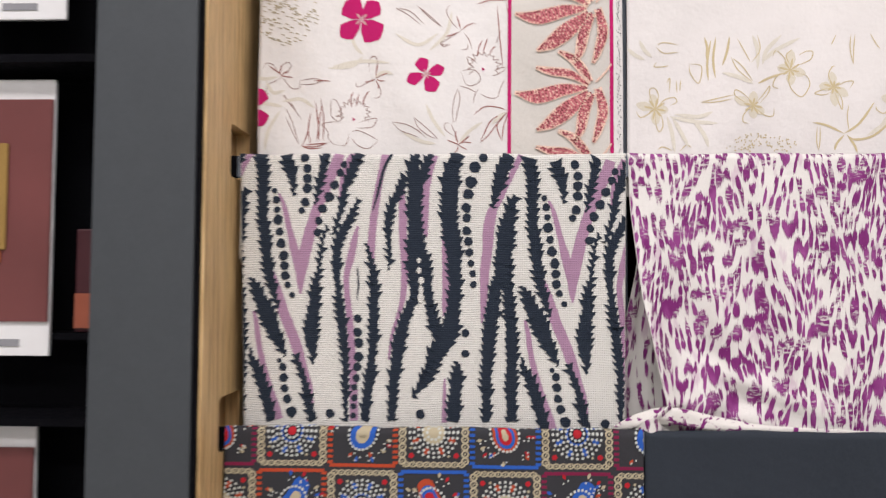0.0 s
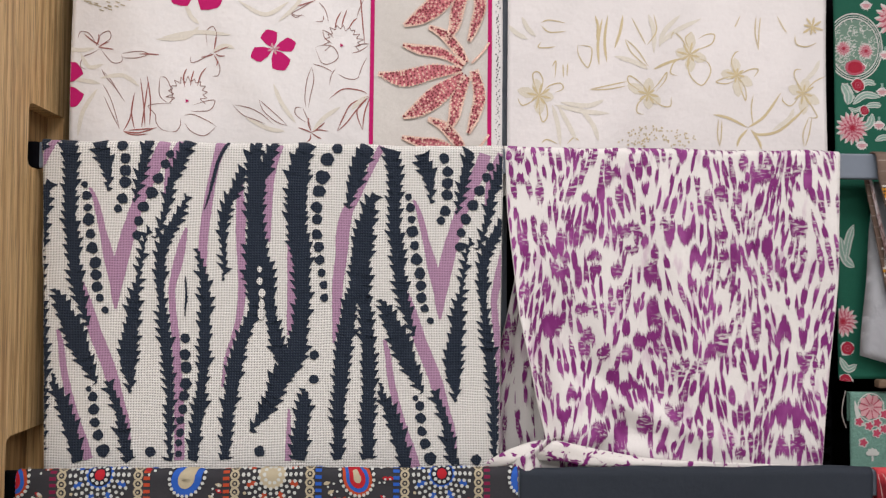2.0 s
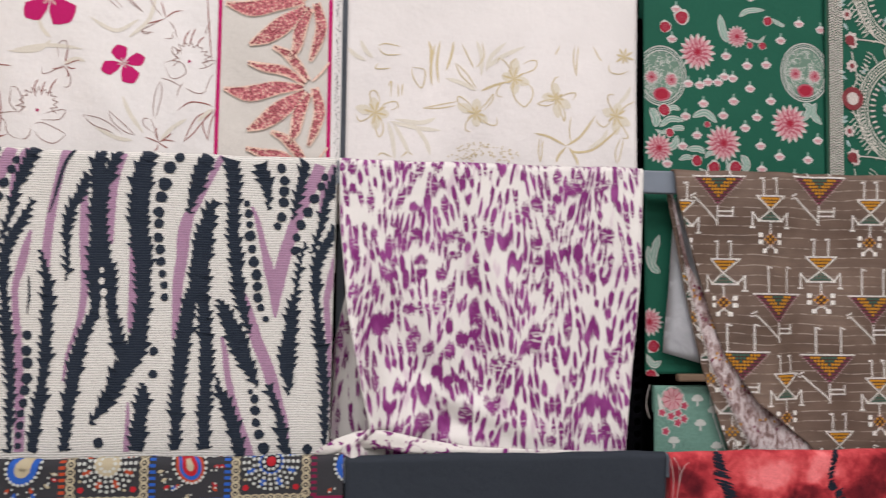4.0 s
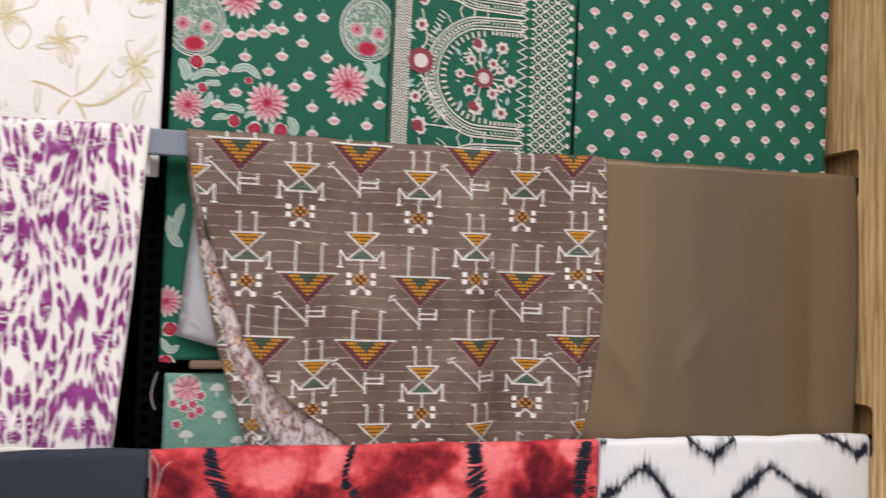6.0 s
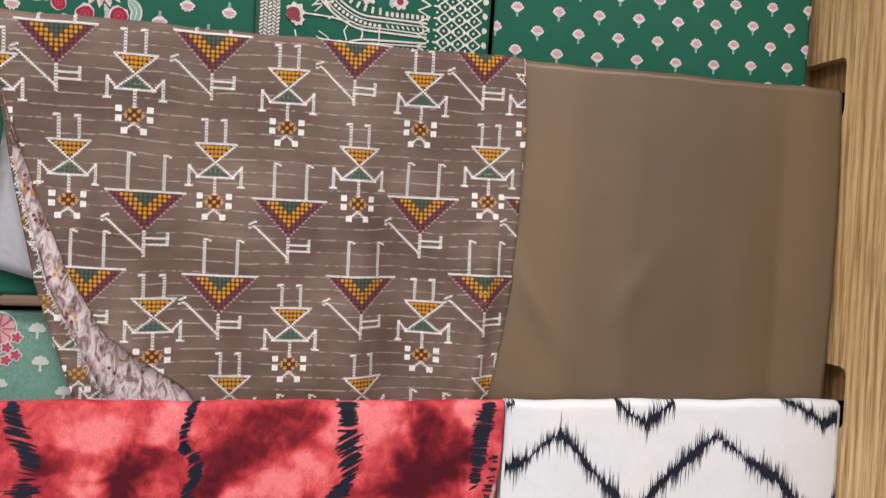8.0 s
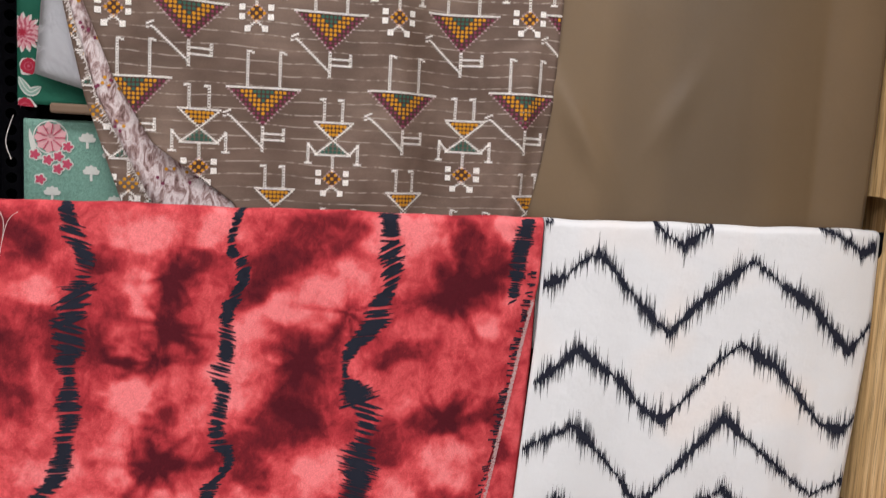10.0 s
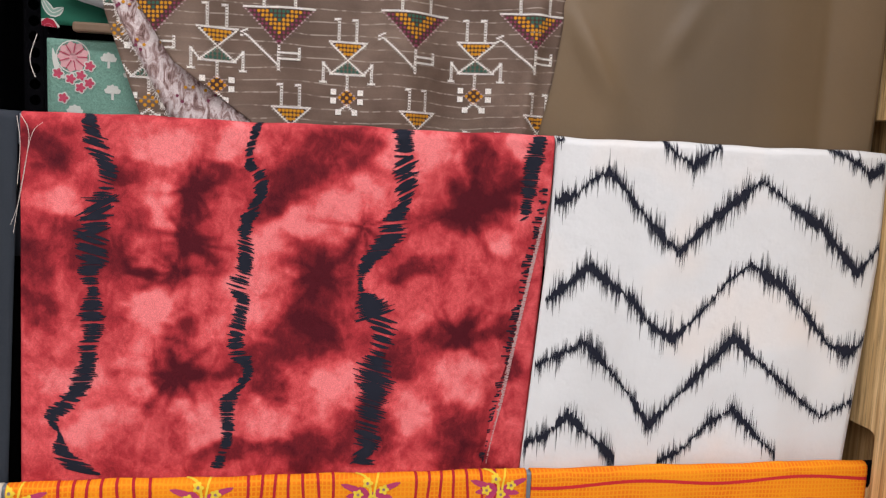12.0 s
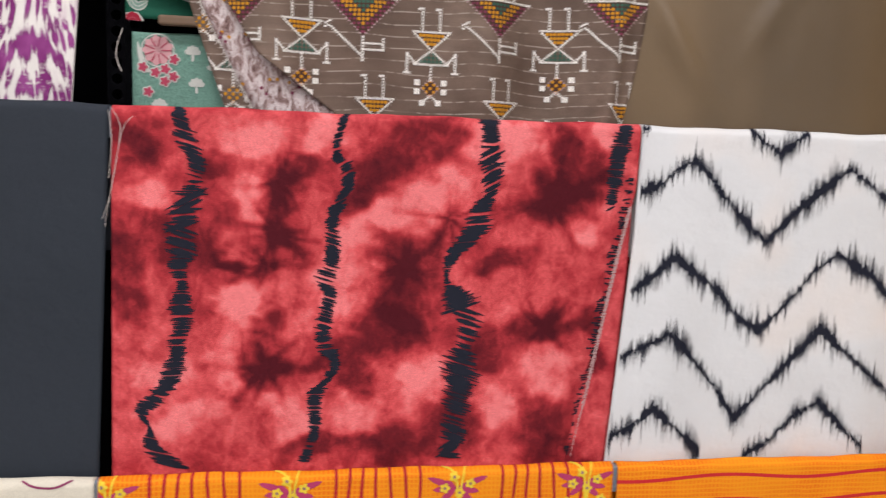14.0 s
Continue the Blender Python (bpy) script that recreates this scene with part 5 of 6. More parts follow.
sketch(ivory_floral, TAN, "tan_outline", "tan flower outline", 0.0012,
       mm("459.5,241.9 455.1,231.1 454,221.9 459.4,220.2 463.7,228.3 461.6,241.9"), mm("462.1,241.9 470.2,233.6 481,230.8 483.7,236.2 475.6,240.1"), mm("458.4,244.6 451.4,250.1 443.3,253 439,246"), mm("460.6,247.3 460.6,260.8 463.9,269.4 468.2,263.4 467,252.6 462.7,245.7"),
       mm("461.9,190.3 459.3,195.8 470.1,195.6 475.5,194.5"), mm("461.9,171.3 470,168.4 486.2,170.9"), mm("461.9,174 470,180.4 486.2,179.1"), mm("498.2,192.5 499.8,203.4 509.1,214.1 512.3,195 498.2,192.5"), mm("472.8,214.6 476.6,209.1 475.6,225.4"), mm("483.6,211.7 484.2,225.3"), mm("488.5,210.6 487.5,223.6"),
       mm("545.9,186.3 556.7,197.1 567.6,213.3"), mm("544.8,185.8 551.3,199.9 566.5,213.8"), mm("551.3,164.4 559.4,180.7 564.9,191.5"), mm("573,161.3 575.8,177.7 566.5,192"), mm("510.7,235.8 529.7,231.7 547,228.2"), mm("510.7,236.3 529.7,235.5 545.9,232.6"),
       mm("567.6,237.7 556.7,227 548.6,222.8 548.6,229.8 562.2,238.9"), mm("570.3,237.7 578.4,229.4 586.6,218.4 584.9,226.6 575.7,237.6"), mm("566.5,242.1 557.8,249.8 556.7,258.5 563.2,260.6"), mm("570.3,243.1 581.1,251.1 590.3,251.5 591.4,242.8"), mm("608.4,199 602.9,185.5 593.7,178.5 590.4,185.7"), mm("610,194.7 605.7,183.8 612.2,177.1"), mm("613.8,196.2 624.7,192.3 632.9,187.8 635.1,179.5 627.5,179.1 619.3,183.6"), mm("615.4,203.3 627.4,207 630.6,217.8 621.9,230.5 612.1,223.5 608.3,212.7 612.2,204.4"), mm("605.6,203.4 594.8,207.4 590.4,218.4 597.4,221"),
       mm("657.3,217.4 651.9,206.6 655.8,197.3 660.1,195.6"), mm("654.6,220.2 643.7,223.1 636,227 646.4,228.5 655.7,224.5"), mm("660,219 671,213.4 679.2,213.3 675.3,221"), mm("657.9,222.9 662.7,236.4 666.5,244.5 666.5,233.7 661.1,222.8"), mm("723.3,232.9 715.7,222.1 715.8,213.9 722.9,212.7"), mm("726.6,234.5 736.5,224.5 747.5,218.9"), mm("721.1,238.4 711.7,249.4 703.5,245.7 702.5,241.3"), mm("728.2,241 735.2,251.8 738.9,259.9 730.7,260.6"),
       mm("716,178.3 717.6,187.6 728.5,189.6 739.5,185.1"), mm("682.2,159.6 680.5,176.1 679.8,193.6"), mm("677.8,159.7 676.6,176.2 679.8,193.6"), mm("698.6,159.4 704,170.3 708.4,176.8"), mm("661.4,160 657.5,168.2 655.9,171"), mm("674.1,239 671.9,252.6 673.4,268.9"), mm("638.1,263.9 637,280.2 639.1,291"), mm("641.4,263.9 640.8,280.2 639.1,291"), mm("730.7,260 724.1,276.4 725.1,290"), mm("733.5,260 730.6,276.3 726.2,290"), mm("462.3,290.5 467.7,286.7 478.5,290.9"), mm("487.7,290.7 494.6,284.2 500,287.3"))
sketch(ivory_floral, TAN, "tan_stem", "tan stem", 0.0026,
       mm("632.7,259.7 649,262.7 668,271.7"), mm("668,271.7 684.4,260.6 700.9,237"), mm("670.7,273.3 678.8,278.6 697.9,275.1 717.1,260.2 728.1,249.2"), mm("668,273.3 659.8,282.7 657,290.8"), mm("671.8,274.4 678.8,285.1 681.5,293.2"), mm("519.9,211.2 518.8,189.5 523.1,164.9"), mm("527.5,208.4 525.3,186.6 528.5,162"), mm("535,194.7 540.4,178.2 543.1,161.8"), mm("517.7,186.8 518.7,173.1 516,162.2"), mm("573,215.9 586.6,209.2 602.9,203.5"))
for c in (mm("460,243.5"), mm("567.6,240.4"), mm("610,200.1"), mm("657.3,219.1"), mm("724.4,236.7"), mm("734.2,169.8")):
    cores = []
    for a in range(0, 360, 45):
        cores += petal(*c[0][:2], a + 12, r3.uniform(0.007, 0.014), 0.0026)
    prints(ivory_floral, "tan_flower_heart", cores, TAN, "tan brushed flower centre", 0.0005)
for c in (mm("460,243.5"), mm("567.6,240.4"), mm("610,200.1"), mm("657.3,219.1"), mm("724.4,236.7")):
    soft = []
    for a in (20, 95, 190, 270):
        soft += petal(*c[0][:2], a + r3.uniform(-15, 15), r3.uniform(0.014, 0.024), 0.011)
    prints(ivory_floral, "straw_petals", soft, STRAW, "faint straw petals", 0.0003)
spk = []
for _ in range(110):
    a = r3.uniform(math.pi, 2 * math.pi)
    x, s = mm("578.4,291.8")[0]
    b = r3.uniform(0.3, 1)
    spk += disc(x + 0.042 * b * math.cos(a), s + 0.021 * b * math.sin(a), 0.0009, 5)
prints(ivory_floral, "tan_specks", spk, TAN, "tan specked patch", kind="stuff")

# ---- bottle green cottons ----
MILK = ink("milk white ink", (0.70, 0.69, 0.67))


def bud(h, x, s, up=True, k=1.0):
    """A small fan-shaped bud on a stalk."""
    f = 1 if up else -1
    outline, fan, stalk = [], [], []
    for a in (-165, -135, -105, -75, -45, -15):
        outline += moved(petal(0, 0, a * f, 0.0066, 0.0034, 0.75), x, s, k)
        fan += moved(petal(0, 0, a * f, 0.0054, 0.0018, 0.75), x, s, k)
    outline += moved([((-0.0068, -0.0006 * f), (0, 0.0046 * f), (0.0068, -0.0006 * f), (0, 0.0030 * f))], x, s, k)
    stalk += bar(x, s + 0.003 * f * k, x, s + 0.0078 * f * k, 0.0024 * k)
    motif(h, "bud_motif", [(outline, MILK, 0.0004), (stalk, SAGE, 0.0005), (fan, BLUSH, 0.0007)], "small pink bud on a stalk")


def peony(h, x, s, r):
    """A layered flower with pointed petals."""
    layers, lift = [], 0.0004
    for size, n, mat, w in ((1.0, 16, CHALK, 0.24), (0.93, 16, BLUSH, 0.17), (0.80, 16, ROSE, 0.13), (0.66, 13, BLUSH, 0.22), (0.56, 13, ROSE, 0.17), (0.42, 10, BLUSH, 0.16), (0.34, 9, ROSE, 0.15), (0.2, 7, CRIMSON, 0.1)):
        shapes = []
        for k in range(n):
            shapes += petal(x, s, 360 * k / n + size * 70, r * size, r * w, 0.72)
        layers.append((shapes, mat, lift))
        lift += 0.00014
    motif(h, "flower_motif", layers, "layered pink flower with pale outlines")


for row in range(18):
    for col in range(10):
        x = 1.1812 + col * 0.0398 + (0.0 if row % 2 else 0.0197)
        s = 0.0176 + 0.01915 * row + 0.0006 * math.sin(col * 1.7) - 0.043 * max(0, x - 1.30)
        if x < 1.503 and s > 0.07:
            bud(green_buds, x, s, True, 0.95)
for pts in (mm("783.5,201 808.6,189.1 832,186.2 851.3,179.2 882,191.5 826.2,211.1 862.1,207 906.7,204.8 805.1,226.3 849.4,223.7 889.8,223.9 818.4,247.2 875.6,236.8 801.4,260 893.8,256.6 783.5,280.3 916.2,268.2 949.8,270.9 894.8,283.2 962.2,248.3 933.6,290.2"),
            mm("789.8,139.1 853.6,155.5 878.8,165.2 901.7,163.3 822.2,190.1 843.7,186 861.5,180.7 941.8,113.8 968.1,119.4 919.6,134.3 794.9,104.6 884,86.1 921.6,75.7")):
    for q in pts:
        bud(green_floral, *q[:2], False, 0.95)
for pts, w in ((mm("775.1,240.6 787.3,231 802.8,233.2"), 0.007), (mm("778.7,264.9 791.2,261 794.8,249.6"), 0.008), (mm("781.9,223.3 790.3,218 798.6,220.4"), 0.006), (mm("764.1,219.8 770.6,230.1 770.1,241.1"), 0.010), (mm("812.9,228.2 828.3,222.6 841.9,233.5"), 0.008), (mm("873.4,289.6 876.7,278 869.9,269.1"), 0.009), (mm("797,276.9 806.1,273.3 812.3,275.5"), 0.006), (mm("805.7,265.1 819.6,263.7 827.6,268.5"), 0.007), (mm("960.8,206.3 956.6,218.4 967.3,230.8"), 0.008), (mm("944.9,208 953.6,212.9 944.4,228.5"), 0.008), (mm("787.8,242 798,240.9 803.7,242"), 0.006), (mm("761.8,277.4 768.6,263.2 775.9,257"), 0.006), (mm("852.2,291.4 854.5,282.8 852,274.6"), 0.004),
               (mm("847.2,109.3 850.4,128.6 857,141"), 0.009), (mm("870.5,110.4 880.6,102.9 900.8,101"), 0.006), (mm("907.6,110.3 917.7,115.9 924.5,118.6"), 0.005), (mm("880.4,135.7 893.8,137.8 900.6,130.7"), 0.003), (mm("760.4,373.5 764.8,394.2 774.1,403"), 0.009), (mm("773.7,361 767.7,379.2 764.9,397.2"), 0.008), (mm("757.9,491.7 765.9,503.3 774.9,498.7"), 0.007),
               (mm("770.2,243.9 777.9,246.9 784.3,242.4"), 0.004), (mm("827.8,274.1 832.8,268 839.2,270.2"), 0.005), (mm("820.5,285.8 828.5,290.7 836.3,288.9"), 0.005), (mm("777.4,234.9 772,227.2 769.1,219.3"), 0.003)):
    vein = [(p[0], p[1]) for p in pts]
    motif(green_floral, "leaf_motif", [(stroke(pts, w * 1.0, 5, taper=True), CHALK, 0.0003), (stroke(pts, w * 0.7, 5, taper=True), SAGE, 0.0005), (stroke(vein, 0.0008, 5), CHALK, 0.0007)], "sage leaf with a pale outline")
for c, r in ((mm("849.1,256.4"), 0.0215), (mm("928.8,231.3"), 0.0225), (mm("819.6,153.9"), 0.0215), (mm("867,133.6"), 0.013), (mm("761.2,456.5"), 0.016), (mm("773.8,264.5"), 0.017)):
    peony(green_floral, *c[0][:2], r)
for c, r in ((mm("780.3,221.3"), 0.0062), (mm("786.5,246.6"), 0.0045), (mm("817.6,277.2"), 0.0055), (mm("863,283.2"), 0.0068), (mm("837.6,284.3"), 0.0066), (mm("830.4,235.9"), 0.0035), (mm("801.4,114.9"), 0.0075), (mm("782.1,127"), 0.006), (mm("904.1,113.9"), 0.005), (mm("897.1,142.8"), 0.004), (mm("882.3,142.7"), 0.0035), (mm("763,516.1"), 0.0075), (mm("765.7,482.9"), 0.0065)):
    x, s = c[0][:2]
    motif(green_floral, "bloom_motif", [(disc(x, s, r * 1.2, 11, 1, 0.16, r3), CHALK, 0.0006), (disc(x, s, r, 11, 1, 0.12, r3), CRIMSON, 0.0009), (ring(x, s, r * 0.5, 0.0006, 8) + disc(x, s, r * 0.18, 5), ROSE, 0.0011)], "round crimson bloom")
for c in (mm("947.9,171.5"), mm("777.2,182.8")):
    x, s = c[0][:2]
    net = []
    for rr, w in ((0.0285, 0.0012), (0.0265, 0.0007), (0.0245, 0.0012)):
        net += ring(x, s, rr, w, 34, 1.18)
    lace = []
    for q in range(130):
        a, b = r3.uniform(0, 6.3), r3.random() ** 0.5 * 0.0235
        lace += ring(x + b * math.cos(a), s + 1.15 * b * math.sin(a), r3.uniform(0.0012, 0.003), 0.0007, 6, a0=r3.uniform(0, 3), a1=r3.uniform(3.5, 6))
    motif(green_floral, "medallion_motif", [(disc(x, s, 0.0235, 26, 1.18), ink("dim sage ink", (0.16, 0.26, 0.20)), 0.0003), (net, CHALK, 0.0005), (lace, CHALK, 0.0006)], "oval medallion of chalk white lace")
    peony(green_floral, x - 0.0115, s + 0.002, 0.0085)
    peony(green_floral, x + 0.0115, s + 0.004, 0.0085)
    motif(green_floral, "bloom_motif", [(disc(x, s + 0.021, 0.0100, 12, 0.8, 0.1, r3), ROSE, 0.0012), (disc(x, s + 0.021, 0.0078, 12, 0.75, 0.1, r3), CRIMSON, 0.0014)], "round crimson bloom")

# ---- embroidered green panel ----
silver, garnet, pearl, leafy, pinky = [], [], [], [], []


def posy(x, s, r):
    for k in range(7):
        pearl.extend(petal(x, s, k * 51.4, r, r * 0.62, 0.7))
    garnet.extend(disc(x, s, r * 0.42, 8))


def arch(s0):
    cx, half = 1.118, 0.0655
    for f, w in ((1.0, 0.0016), (0.955, 0.0011), (0.86, 0.0011), (0.81, 0.0016)):
        pts = [(cx, s0 - half * f), (cx - 0.035, s0 - half * f * 0.985)]
        for k in range(1, 12):
            a = radians(-90 - 180 * k / 12)
            pts.append((cx - 0.042 + 0.066 * f * math.cos(a), s0 + half * f * math.sin(a)))
        pts += [(cx - 0.035, s0 + half * f * 0.985), (cx, s0 + half * f)]
        silver.extend(stroke(pts, w, 5))
    for k in range(46):
        a = radians(-90 - 180 * k / 45)
        for f in (0.905,):
            silver.extend(disc(cx - 0.042 + 0.066 * f * math.cos(a), s0 + half * f * math.sin(a), 0.0016, 6))
        if k % 2:
            pearl.extend(bar(cx - 0.042 + 0.066 * 0.76 * math.cos(a), s0 + half * 0.76 * math.sin(a), cx - 0.042 + 0.066 * 0.67 * math.cos(a), s0 + half * 0.67 * math.sin(a), 0.0022))
        if k % 3 == 0:
            silver.extend(bar(cx - 0.042 + 0.066 * 1.03 * math.cos(a), s0 + half * 1.03 * math.sin(a), cx - 0.042 + 0.066 * 1.14 * math.cos(a), s0 + half * 1.14 * math.sin(a + 0.06), 0.0012))
    for k in range(9):
        for q in (-1, 1):
            pearl.extend([[(cx - 0.036 + k * 0.0045 + a, s0 + q * half * 0.74 + b) for a, b in ((-0.0013, -0.002), (0.0013, -0.002), (0.0013, 0.002), (-0.0013, 0.002))]])
            silver.extend(bar(cx - 0.036 + k * 0.0045, s0 + q * half * 0.88, cx - 0.034 + k * 0.0045, s0 + q * half * 0.92, 0.0013))
    x, s = cx - 0.045, s0 + 0.001
    garnet.extend(ring(x, s, 0.0086, 0.0042, 18))
    pearl.extend(disc(x, s, 0.0062, 10, 1, 0.15, r3))
    for a in range(0, 360, 30):
        garnet.extend(disc(x + 0.0035 * math.cos(radians(a)), s + 0.0035 * math.sin(radians(a)), 0.0005, 4))
    for dx, ds, r in ((0.030, 0.001, 0.0075), (-0.026, -0.003, 0.0055), (-0.014, -0.019, 0.006), (-0.016, 0.014, 0.0062), (0.010, -0.016, 0.0065), (0.010, 0.016, 0.0068), (0.020, -0.034, 0.0075), (0.020, 0.036, 0.0075), (-0.006, -0.035, 0.0085), (-0.008, 0.033, 0.0085), (0.018, -0.010, 0.005), (0.019, 0.010, 0.005)):
        posy(x + dx, s + ds, r)
        silver.extend(stroke([(x, s), (x + dx * 0.55, s + ds * 0.4), (x + dx, s + ds)], 0.0011, 4))
    for dx, ds, a in ((-0.024, 0.025, 100), (0.015, 0.024, 70), (0.028, 0.018, 100), (-0.026, -0.022, -120), (0.004, -0.026, -60), (0.012, 0.033, 80)):
        leafy.extend(petal(x + dx, s + ds, a, 0.009, 0.0045))
    for k in range(26):
        a, b = r3.uniform(0, 6.3), r3.uniform(0.012, 0.036)
        px, ps = x + b * 0.8 * math.cos(a), s + b * math.sin(a)
        (leafy if k % 2 else silver).extend(petal(px, ps, math.degrees(a) + r3.uniform(-60, 60), 0.006, 0.0022))
    garnet.extend(disc(x - 0.008, s - 0.037, 0.005, 8) + disc(x - 0.012, s + 0.030, 0.005, 8))


for s0 in (0.2075 - 0.2 * 0.681, 0.2075, 0.2075 + 0.136):
    arch(s0)
for k in range(33):
    s = 0.003 + k * 0.0105
    for j in range(3):
        x = 1.127 + j * 0.0135 - 0.012 * (s - 0.2)
        for a, b in ((0.00675, 0.00525), (0.00675, -0.00525)):
            silver.extend(bar(x, s, x + a, s + b, 0.0013) + bar(x + 2 * a, s, x + a, s + b, 0.0013))
        silver.extend(bar(x - 0.003, s, x + 0.003, s, 0.0016))
        pearl.extend(disc(x + 0.00675, s, 0.0013, 5))
        silver.extend(disc(x, s + 0.00525, 0.0012, 5))
    silver.extend(bar(1.121 - 0.012 * (s - 0.2), s, 1.110 - 0.012 * (s - 0.2), s + 0.0052, 0.0012) + bar(1.110 - 0.012 * (s - 0.2), s + 0.0052, 1.121 - 0.012 * (s - 0.2), s + 0.0105, 0.0012))
for k in range(120):
    s = 0.36 * k / 120
    for j in range(5):
        x = 0.9755 + j * 0.0034 - 0.012 * (s - 0.2)
        (silver if (k + j) % 3 else pearl).extend(bar(x, s, x + 0.0028, s + (0.0018 if j % 2 else -0.0018), 0.0016))
prints(green_panel, "border_net", [[(0.975, 0), (0.993, 0), (0.990, 0.36), (0.971, 0.36)]], ink("grey green net", (0.045, 0.085, 0.06)), "grey green netting", 0.0004, limit=0.012)
for s0 in (0.196 - 0.136, 0.196, 0.196 + 0.136):
    garnet += ring(1.004, s0, 0.0105, 0.006, 20)
    pearl += disc(1.004, s0, 0.0075, 14, 1, 0.1, r3)
    for ds, dx, r in ((-0.038, 0.0, 0.0075), (0.038, -0.005, 0.0072), (0.066, 0.0, 0.0085), (-0.064, 0.002, 0.006)):
        posy(1.004 + dx, s0 + ds, r)
    garnet += disc(1.002, s0 + 0.068, 0.006, 8)
    silver += stroke([(1.004, s0 - 0.055), (1.010, s0 - 0.025), (1.004, s0 - 0.012)], 0.0013) + stroke([(1.004, s0 + 0.012), (1.010, s0 + 0.025), (1.034, s0 + 0.062)], 0.0013) + stroke([(1.0, s0 + 0.066), (1.03, s0 + 0.067), (1.05, s0 + 0.070)], 0.0013)
    for k in range(9):
        silver += bar(1.006 + k * 0.0025, s0 + 0.02 + k * 0.0045, 1.014 + k * 0.0025, s0 + 0.018 + k * 0.0045, 0.0011)
        silver += bar(1.006 + k * 0.0025, s0 + 0.022 + k * 0.0045, 1.000 + k * 0.0025, s0 + 0.028 + k * 0.0045, 0.0011)
        silver += bar(1.008 + k * 0.002, s0 - 0.02 - k * 0.0045, 1.015 + k * 0.002, s0 - 0.016 - k * 0.0045, 0.0011)
    for dx, ds, a in ((-0.006, -0.022, -150), (-0.006, 0.020, 150), (-0.006, 0.026, 170), (-0.004, 0.056, -120), (0.012, -0.03, -40), (-0.008, -0.03, -170)):
        leafy += petal(1.004 + dx, s0 + ds, a, 0.009, 0.004)
for k in range(28):
    pinky += disc(1.1705 - 0.02 * (0.0128 * k - 0.2) * 0.5, 0.006 + k * 0.0128, 0.003, 6, 1, 0.2, r3)
prints(green_panel, "teal_leaves", leafy, thread("pale teal thread", (0.36, 0.50, 0.50)), "pale teal stitched leaves", 0.0007, kind="stuff")
prints(green_panel, "sequin_trim", pinky, PEARL, "pale sequins along the edge", 0.0006, kind="stuff")
prints(green_panel, "silver_embroidery", silver, SILVER, "raised silver thread embroidery", 0.0012, kind="stuff")
prints(green_panel, "pearl_petals", pearl, PEARL, "cream stitched petals", 0.0015, kind="stuff")
prints(green_panel, "garnet_embroidery", garnet, GARNET, "garnet stitched flower hearts", 0.0018, kind="stuff")

# ---- charcoal paisley squares ----
chain, dotw, maroon, orange, blue, red_p, tan_p, dark_p, pink_p = [], [], [], [], [], [], [], [], []
PITCH = 0.0742
MAROONINK, SCARLET = ink("maroon ink", (0.20, 0.018, 0.06)), ink("scarlet ink", (0.42, 0.02, 0.03))


def frame_chain(x, s, w, h):
    for side in range(4):
        n = 9
        for k in range(n):
            t = (k + 0.5) / n - 0.5
            px, ps = ((x + t * w, s - h / 2), (x + t * w, s + h / 2), (x - w / 2, s + t * h), (x + w / 2, s + t * h))[side]
            chain.extend(ring(px, ps, 0.0034, 0.0019, 8, 1.0 if side > 1 else 0.75))
            (chain if k % 2 else tan_p).extend(disc(px, ps, 0.0012, 5))


def mandala(x, s, alt):
    frame_chain(x, s, PITCH - 0.009, PITCH - 0.009)
    inner, outer = ((orange, blue), (pink_p, tan_p))[alt]
    outer.extend(disc(x, s, 0.0118, 14))
    dark_p.extend(disc(x, s, 0.0098, 14))
    for k in range(8):
        inner.extend(petal(x, s, k * 45, 0.0088, 0.006))
        (orange if alt else blue).extend(petal(x + 0.0155 * math.cos(radians(k * 45 + 22)), s + 0.0155 * math.sin(radians(k * 45 + 22)), k * 45 + 22, 0.0085, 0.006))
    red_p.extend(disc(x, s, 0.0045, 8))
    for r, n in ((0.0068, 10), (0.0118, 15), (0.0160, 19), (0.0205, 24), (0.0250, 28)):
        for k in range(n):
            a = 2 * math.pi * k / n
            dotw.extend(disc(x + r * math.cos(a), s + r * math.sin(a), 0.00165, 6))
    for a in (45, 135, 225, 315):
        (red_p if a % 90 else blue).extend(disc(x + 0.033 * math.cos(radians(a)), s + 0.033 * math.sin(radians(a)), 0.0032, 5))
        tan_p.extend(disc(x + 0.0285 * math.cos(radians(a + 12)), s + 0.0285 * math.sin(radians(a + 12)), 0.0016, 5))


